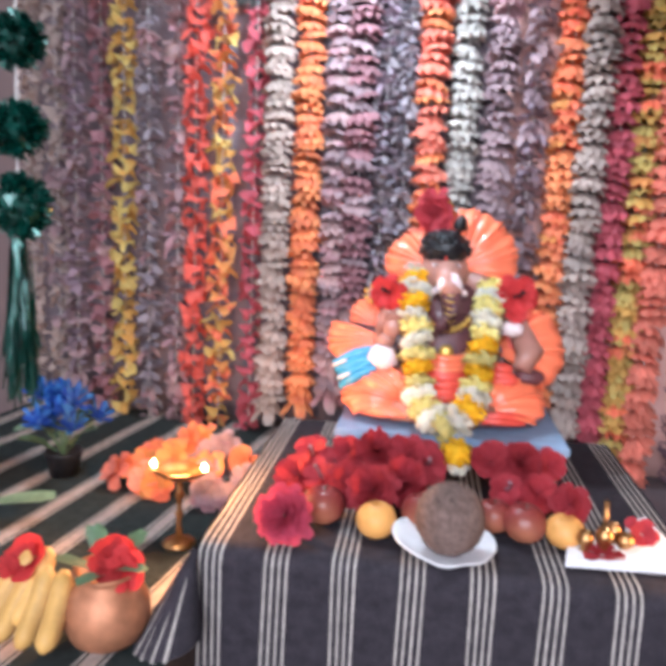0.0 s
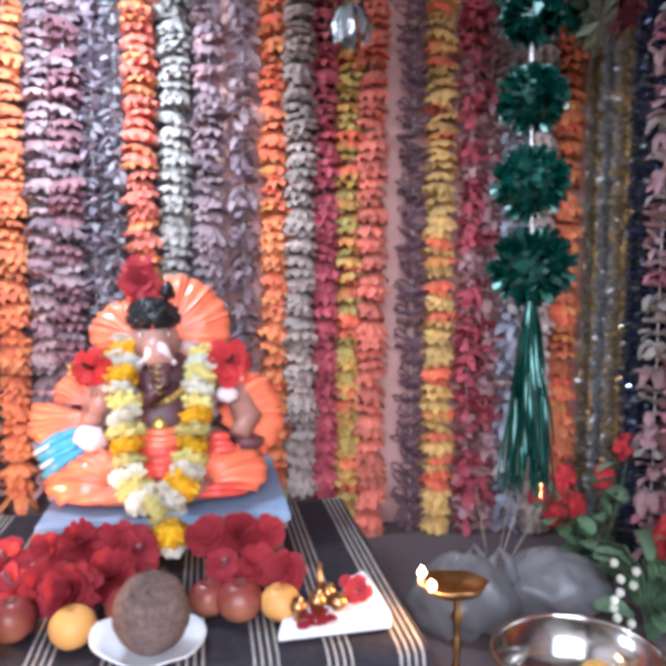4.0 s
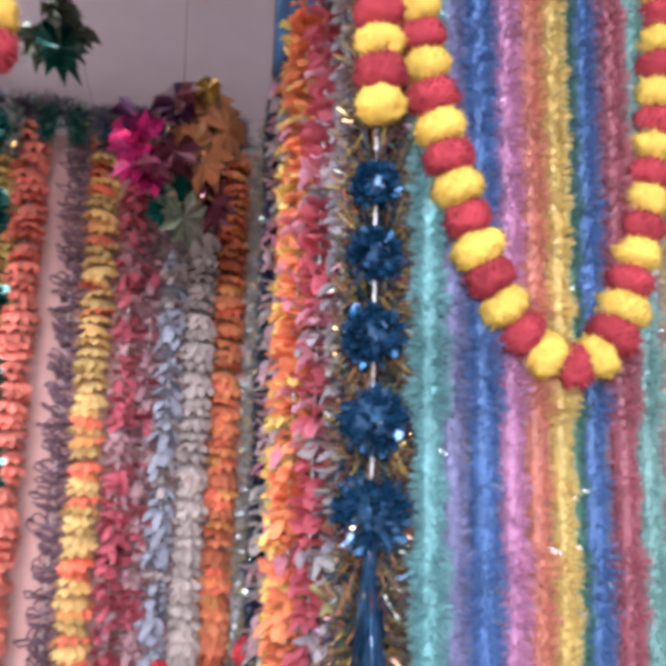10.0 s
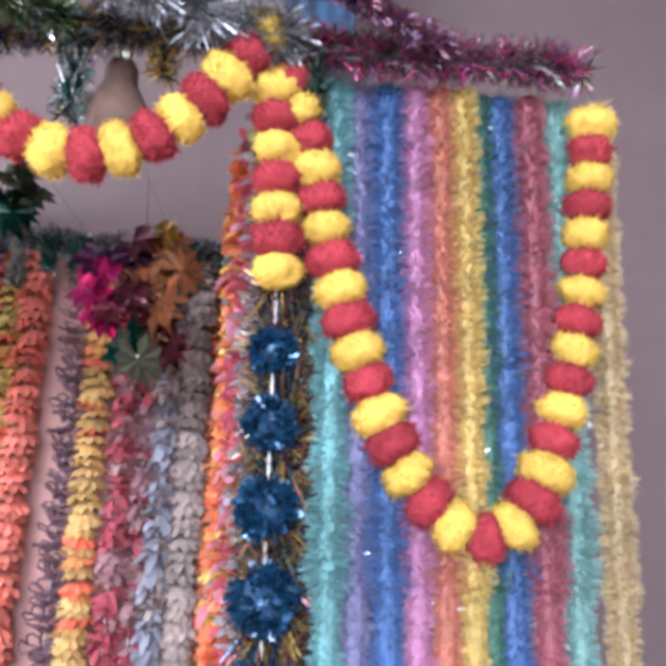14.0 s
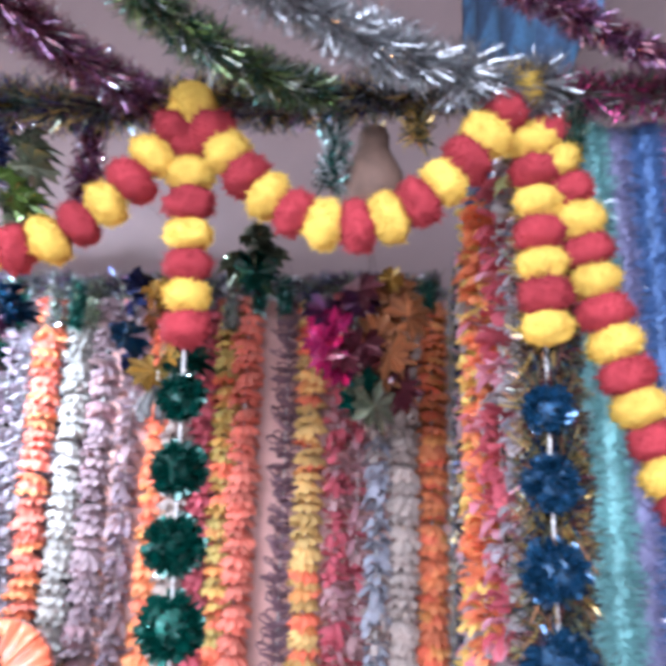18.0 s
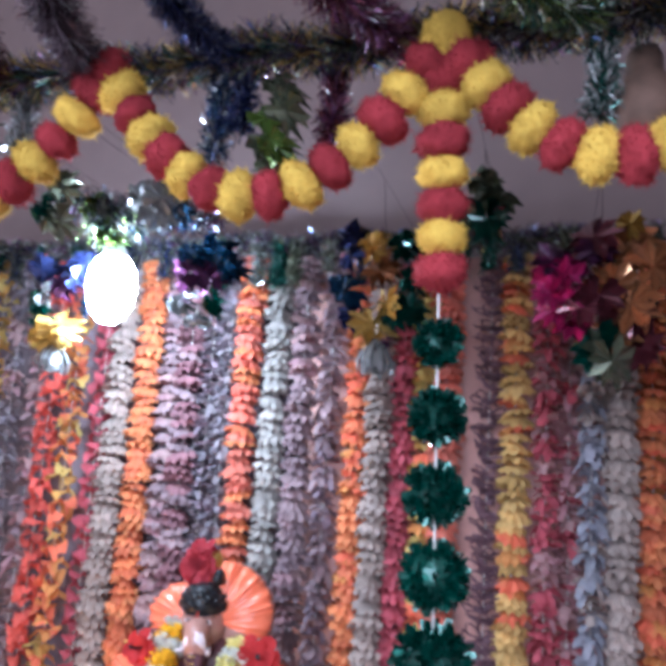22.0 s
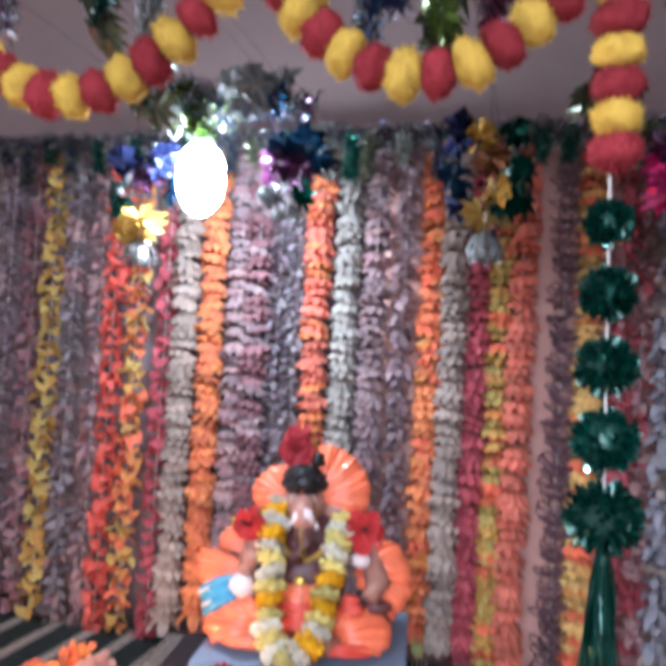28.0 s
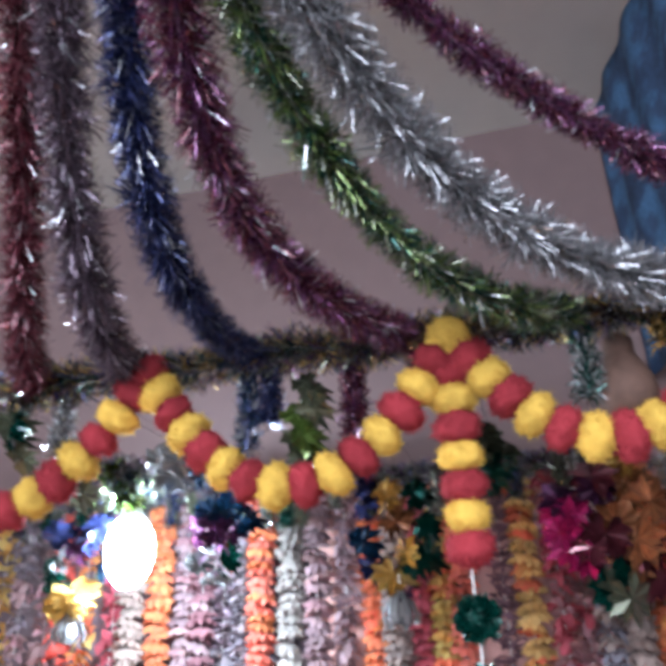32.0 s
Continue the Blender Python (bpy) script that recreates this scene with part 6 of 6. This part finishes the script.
pot = thing("copper_pot", (-0.232, 0.862, P0), "round copper ritual pot beside the table", "pot")
part("body", to_mesh("body", lathe([(0.0, 0.0), (0.034, 0.0), (0.050, 0.012), (0.059, 0.034), (0.058, 0.058), (0.049, 0.080), (0.037, 0.092), (0.034, 0.098), (0.043, 0.106), (0.041, 0.107), (0.031, 0.099), (0.0, 0.094)], 40), M["copper"], True), pot)
part("rim", to_mesh("rim", lathe([(0.042, 0.105), (0.046, 0.107), (0.045, 0.110), (0.041, 0.109)], 40), M["copper"], True), pot)
for k in range(5):
    me = bloom_mesh("leaf", M["leaf"], [(1, 0.075, 0.03, 0.5, 0.2)], 200 + k)
    part("leaf", me, pot, "green betel leaf", pose(0, 0, 0.100, 0, 0, 72 * k + 20))


def banana(length, bend, seed):
    pts, rad = [], []
    for i in range(13):
        t = i / 12
        a = bend * (t - 0.5)
        pts.append((length * (t - 0.5), 0.0, length * 0.45 * (1 - math.cos(a)) / max(bend, 0.01)))
        rad.append(0.0165 * min(1, 0.25 + 2.2 * math.sin(math.pi * min(0.97, max(0.03, t)))) if 0.04 < t < 0.96 else 0.005)
    v, f = tube(pts, rad, 6)
    return from_lists("banana", [tuple(p) for p in v], f, M["banana"], True)


bunch = thing("banana_bunch", (-0.325, 0.815, P0 + 0.003), "small bunch of ripe yellow bananas", "fruit")
for k in range(6):
    part("banana", banana(0.108, 1.5, k), bunch, "", pose(-0.045 + 0.030 * (k % 4) + 0.012 * (k // 4), 0.018 * (k // 4), 0.056 + 0.016 * (k // 4), 0, -44 - 3 * (k % 3), 74 + 10 * (k % 4)))

# cloth flowers in a heap at the foot of the garlands
rng = random.Random(21)
for i in range(32):
    x, y = -0.52 + 0.34 * rng.random(), 1.30 + 0.16 * rng.random()
    z = P0 + 0.022 + 0.085 * rng.random() * (1 - abs(x + 0.35) / 0.22)
    c = rng.choice(("orange", "amber", "blush", "coral", "mauve", "orange"))
    flower("cloth_flower", (x, y, z), (rng.uniform(30, 80), rng.uniform(-30, 30), rng.uniform(-30, 30)), [(6, 0.055, 0.045, 0.3, 0.3), (5, 0.038, 0.034, 0.9, 0.2)], c, None, f"{NAMES[c]} cloth flower in a heap on the platform", "heaped cloth flowers", rng.uniform(0.5, 0.85), 300 + i)


def bouquet(place, colour, label, spread, height, count, seed, leaves=10, size=0.6, head=None, group=""):
    """A bunch of cloth flowers on wire stems with leaves, standing in a small pot."""
    rng = random.Random(seed)
    ob = thing("cloth_bouquet", place, label, "flowers", group)
    part("pot", to_mesh("pot", lathe([(0.0, 0.0), (0.030, 0.0), (0.040, 0.05), (0.042, 0.055), (0.038, 0.055), (0.0, 0.045)], 20), M["black"], True), ob)
    for i in range(count):
        a = rng.uniform(0, 6.283)
        r = spread * math.sqrt(rng.random())
        tip = Vector((r * math.cos(a), r * math.sin(a) * 0.8, height * rng.uniform(0.65, 1.05)))
        v, f = tube([(0, 0, 0.04), tip * 0.5 + Vector((0, 0, 0.03)), tip], 0.0015, 5)
        stem = part("stem", from_lists("stem", v, f, M["leaf"]), ob)
        me = bloom_mesh("bloom", M[colour], head or [(6, 0.055, 0.022, 0.9, 0.2), (5, 0.040, 0.018, 1.8, 0.1)], seed + i)
        part("bloom", me, stem, "", Matrix.LocRotScale(tip, Euler((rng.uniform(-0.3, 1.0), rng.uniform(-0.6, 0.6), 0)), (size, size, size)))
    for i in range(leaves):
        a = rng.uniform(0, 6.283)
        me = bloom_mesh("leaf", M["leaf" if i % 3 else "leafpale"], [(1, 0.085, 0.036, 0.5, 0.4)], seed + 50 + i)
        part("leaf", me, ob, "", pose(0.01 * math.cos(a), 0.01 * math.sin(a), height * rng.uniform(0.25, 0.7), 0, rng.uniform(-40, 10), math.degrees(a)))
    return ob


bouquet((-0.665, 1.35, P0), "bluepetal", "bunch of blue cloth flowers in a small pot", 0.085, 0.165, 16, 400, 8, 0.62)
bouquet((-0.80, 1.22, P0), "redflower", "bunch of red cloth roses with pale leaves", 0.06, 0.13, 5, 430, 10, 0.6, CARN)
leafy = thing("cloth_leaf", (-0.58, 1.08, P0 + 0.04), "large pale edged cloth leaf", "leaf")
part("blade", bloom_mesh("blade", M["leafpale"], [(1, 0.12, 0.055, 0.15, 0.1)], 77), leafy, "", pose(-0.06, 0, 0.0, 0, 0, 8))
v, f = tube([(-0.07, 0, -0.038), (-0.065, 0, -0.01), (-0.05, 0, 0.0)], 0.002, 5)
part("stalk", from_lists("stalk", v, f, M["leaf"]), leafy)

# ---- right of the table: bag, plate, incense, roses ----


def bag_mesh(rx, ry, rz, seed):
    bm = bmesh.new()
    bmesh.ops.create_icosphere(bm, subdivisions=4, radius=1)
    for v in bm.verts:
        n = v.co.copy()
        folds = sum((0.30 / o) * (1 - 2.4 * abs(noise.noise(Vector((n.x * 1.6 * o, n.y * 1.6 * o, n.z * (0.7 + 0.5 * o))) + Vector((seed * o, seed, 0))))) for o in (1, 2))
        k = 0.90 + 0.50 * folds + 0.025 * noise.noise(n * 7 + Vector((seed, 0, 0)))
        pinch = 1 - 0.35 * max(0, n.z) ** 2
        v.co = Vector((n.x * rx * k * pinch, n.y * ry * k * pinch, max(-0.8, n.z) * rz * k + 0.8 * rz * 0.98))
    return to_mesh("film", bm, M["bag"], True)


bag = thing("plastic_bag", (0.690, 1.335, P0), "crumpled grey plastic carrier bag on the platform", "bag")
part("film", bag_mesh(0.095, 0.065, 0.075, 1.0), bag)
for dx, h in ((0.0, 0.062), (0.045, 0.055)):
    v, f = tube([(dx, 0.0, 0.085), (dx + 0.004, 0.004, 0.085 + h * 0.7), (dx + 0.018, 0.008, 0.085 + h), (dx + 0.034, 0.008, 0.085 + h * 0.7), (dx + 0.042, 0.004, 0.085)], [0.013, 0.008, 0.0055, 0.008, 0.013], 8)
    part("handle", from_lists("handle", v, f, M["bag"], True), bag, "stretched loop handle")
bag = thing("plastic_bag", (0.860, 1.39, P0), "crumpled grey plastic carrier bag on the platform", "bag")
part("film", bag_mesh(0.105, 0.07, 0.068, 2.3), bag)
part("knot", bag_mesh(0.022, 0.018, 0.030, 4.0), bag, "twisted knot of the bag", Matrix.Translation((-0.03, 0.0, 0.070)))

dish = thing("steel_bowl", (0.806, 1.100, P0), "wide shiny steel bowl with a rolled rim", "bowl")
part("bowl", to_mesh("bowl", lathe([(0.0, 0.001), (0.072, 0.001), (0.098, 0.008), (0.112, 0.028), (0.118, 0.078), (0.115, 0.078), (0.108, 0.029), (0.094, 0.011), (0.070, 0.005), (0.0, 0.005)], 56), M["steel"], True), dish)
v, f = tube([(0.121 * math.cos(math.pi * k / 28), 0.121 * math.sin(math.pi * k / 28), 0.080) for k in range(57)], 0.0045, 8)
part("rim", from_lists("rim", v, f, M["steel"], True), dish, "rolled steel rim")
fruit("mango", (0.845, 1.125, P0 + 0.006), 0.030, M["banana"], "pale yellow fruit in the steel bowl", 0.9, stem=False)
fruit("mango", (0.780, 1.110, P0 + 0.006), 0.028, M["mango"], "orange yellow fruit in the steel bowl", 0.9, stem=False)
vase = thing("incense_holder", (0.765, 1.43, P0), "small brass holder with incense sticks", "incense holder")
part("cup", to_mesh("cup", lathe([(0.0, 0.0), (0.018, 0.0), (0.008, 0.012), (0.012, 0.03), (0.0, 0.03)], 16), M["brass"], True), vase)
for k, (dx, h) in enumerate(((0.055, 0.20), (0.035, 0.185), (-0.03, 0.19), (0.10, 0.15))):
    v, f = tube([(0, 0, 0.025), (dx, 0.01 * k, 0.03 + h)], 0.0011, 5)
    part("incense_stick", from_lists("incense_stick", v, f, M["taupe"]), vase)


def rose(place, r, seed, label, stem_to):
    """A cloth rose bud on a wire stem with leaves."""
    rng = random.Random(seed)
    ob = thing("cloth_rose", place, label, "flower", "cloth roses")
    part("bud", ball_bloom("bud", M["rosered"], r, seed, 60, r * 0.9, 1.15), ob)["kind"] = "stuff"
    d = Vector(stem_to) - Vector(place)
    v, f = tube([(0, 0, -r * 0.8), d * 0.5 + Vector((0.01, 0, 0.0)), d], 0.002, 6)
    part("stem", from_lists("stem", v, f, M["leaf"]), ob)
    for k in range(6):
        me = bloom_mesh("leaf", M["leaf" if k % 3 else "leafpale"], [(1, 0.055, 0.032, 0.3, 0.4)], seed + k)
        part("leaf", me, ob, "", Matrix.LocRotScale(d * (0.12 + 0.14 * k), Euler((rng.uniform(-0.5, 0.5), rng.uniform(-0.6, 0.2), rng.uniform(0, 6.28))), None))
    return ob


R0 = (1.0, 1.53, P0 + 0.01)
for i, (x, y, z, r) in enumerate(((1.064, 1.536, 1.130, 0.020), (0.900, 1.58, 1.020, 0.018), (0.950, 1.58, 1.055, 0.020), (1.030, 1.57, 1.060, 0.019), (0.925, 1.56, 0.985, 0.018), (0.965, 1.56, 1.005, 0.019), (0.905, 1.60, 1.085, 0.015))):
    rose((x, y, z), r, 500 + 9 * i, "red cloth rose with green leaves at the shrine corner", R0)
rose((1.040, 1.262, 1.040), 0.034, 600, "large red cloth rose with green leaves", (1.02, 1.29, P0 + 0.01))
shrub = thing("cloth_plant", (1.0, 1.29, P0), "green cloth plant with round leaves and white buds", "plant")
rng = random.Random(31)
for k in range(26):
    a, h = rng.uniform(0, 6.283), rng.uniform(0.03, 0.14)
    ln = rng.uniform(0.05, 0.09)
    me = bloom_mesh("leaf", M["leaf" if k % 4 else "leafpale"], [(1, ln, ln * 0.62, 0.5, 0.6)], 700 + k)
    part("leaf", me, shrub, "", Matrix.LocRotScale((0.02 * math.cos(a) - 0.01, 0.02 * math.sin(a) - 0.01, h), Euler((rng.uniform(-0.4, 0.4), rng.uniform(-0.7, 0.1), a)), None))
for k in range(5):
    v, f = tube([(0.004 * k, 0, 0.0), (0.01 * k - 0.03, -0.01, 0.12), (0.012 * k - 0.05, -0.02, 0.15)], 0.002, 5)
    part("stem", from_lists("stem", v, f, M["leaf"]), shrub)
for k in range(9):
    part("bud", to_mesh("bud", blob((0.007, 0.007, 0.008), 0.1, 3, 2), M["jasmine"], True), shrub, "small white bud", Matrix.Translation((-0.085 + 0.05 * rng.random(), -0.03 - 0.02 * rng.random(), 0.050 + 0.013 * k)))

# ---- small hanging things under the rods ----
bellp = thing("hanging_bell", (0.912, 0.985, 2.19), "dull brown clay bell hanging behind the swag", "bell")
part("body", to_mesh("body", lathe([(0.0, 0.060), (0.018, 0.060), (0.022, 0.050), (0.022, 0.030), (0.030, 0.014), (0.040, -0.006), (0.044, -0.028), (0.040, -0.050), (0.028, -0.064), (0.0, -0.070)], 28), M["clay"], True), bellp)
v, f = tube([(0, -0.02, 0.082), (0, 0, 0.05)], 0.0015, 5)
part("cord", from_lists("cord", v, f, M["cord"]), bellp)


def drop_tinsel(x, y, top, ln, ms, seed):
    tinsel("tinsel_tail", [(x, y, top), (x + 0.004, y, top - ln * 0.5), (x, y, top - ln)], 0.026, [M[m] for m in ms], "short dark foil tinsel tail hanging from a rod", "short tinsel tails", 5000, 0.003, seed, 0.9)


rng = random.Random(8)
for k in range(30):
    x = -1.05 + 2.1 * (k + rng.uniform(0.1, 0.9)) / 30
    drop_tinsel(x, 1.775, 2.26, rng.uniform(0.06, 0.13), rng.choice((("folive",), ("fnavy", "folive"), ("folive", "fsilver"), ("fgreen",))), 800 + k)
for k, (x, ln, ms) in enumerate(((-0.278, 0.09, ("fsilver", "fpurple")), (-0.01, 0.12, ("fsilver",)), (0.337, 0.14, ("fnavy", "fblue", "fsilver")), (0.375, 0.10, ("fnavy",)), (0.512, 0.13, ("fpurple", "fwine")), (0.62, 0.06, ("fmagenta", "folive")), (0.858, 0.115, ("fgreen", "fsilver")), (0.97, 0.05, ("folive", "fgold")), (1.17, 0.07, ("fgreen", "folive")))):
    drop_tinsel(x, 0.952, 2.265, ln, ms, 860 + k)
# glittering tinsel wound round the lamp's hook
ring = [(LED[0] + 0.055 * math.cos(0.5 * k), LED[1] - 0.005 + 0.045 * math.sin(0.5 * k), LED[2] + 0.125 + 0.004 * k * (1 if k < 7 else 0.6) * math.sin(k)) for k in range(15)]
tinsel("lamp_tinsel", ring, 0.050, [M["fsilver"], M["flime"], M["fblue"], M["fsilver"]], "silver and lime foil tinsel wound above the bulb", "tinsel ropes", 1500, 0.0035, 950, 0.9, core=0.002)
tinsel("lamp_tinsel", [(LED[0] - 0.10, LED[1] - 0.06, 2.235), (LED[0], LED[1] - 0.02, 2.225), (LED[0] + 0.13, LED[1] + 0.02, 2.215), (LED[0] + 0.24, LED[1] + 0.05, 2.22)], 0.045, [M["fsilver"], M["fblue"], M["fpurple"]], "silver and blue foil tinsel above the bulb", "tinsel ropes", 2600, 0.0035, 951, 0.9, core=0.002)
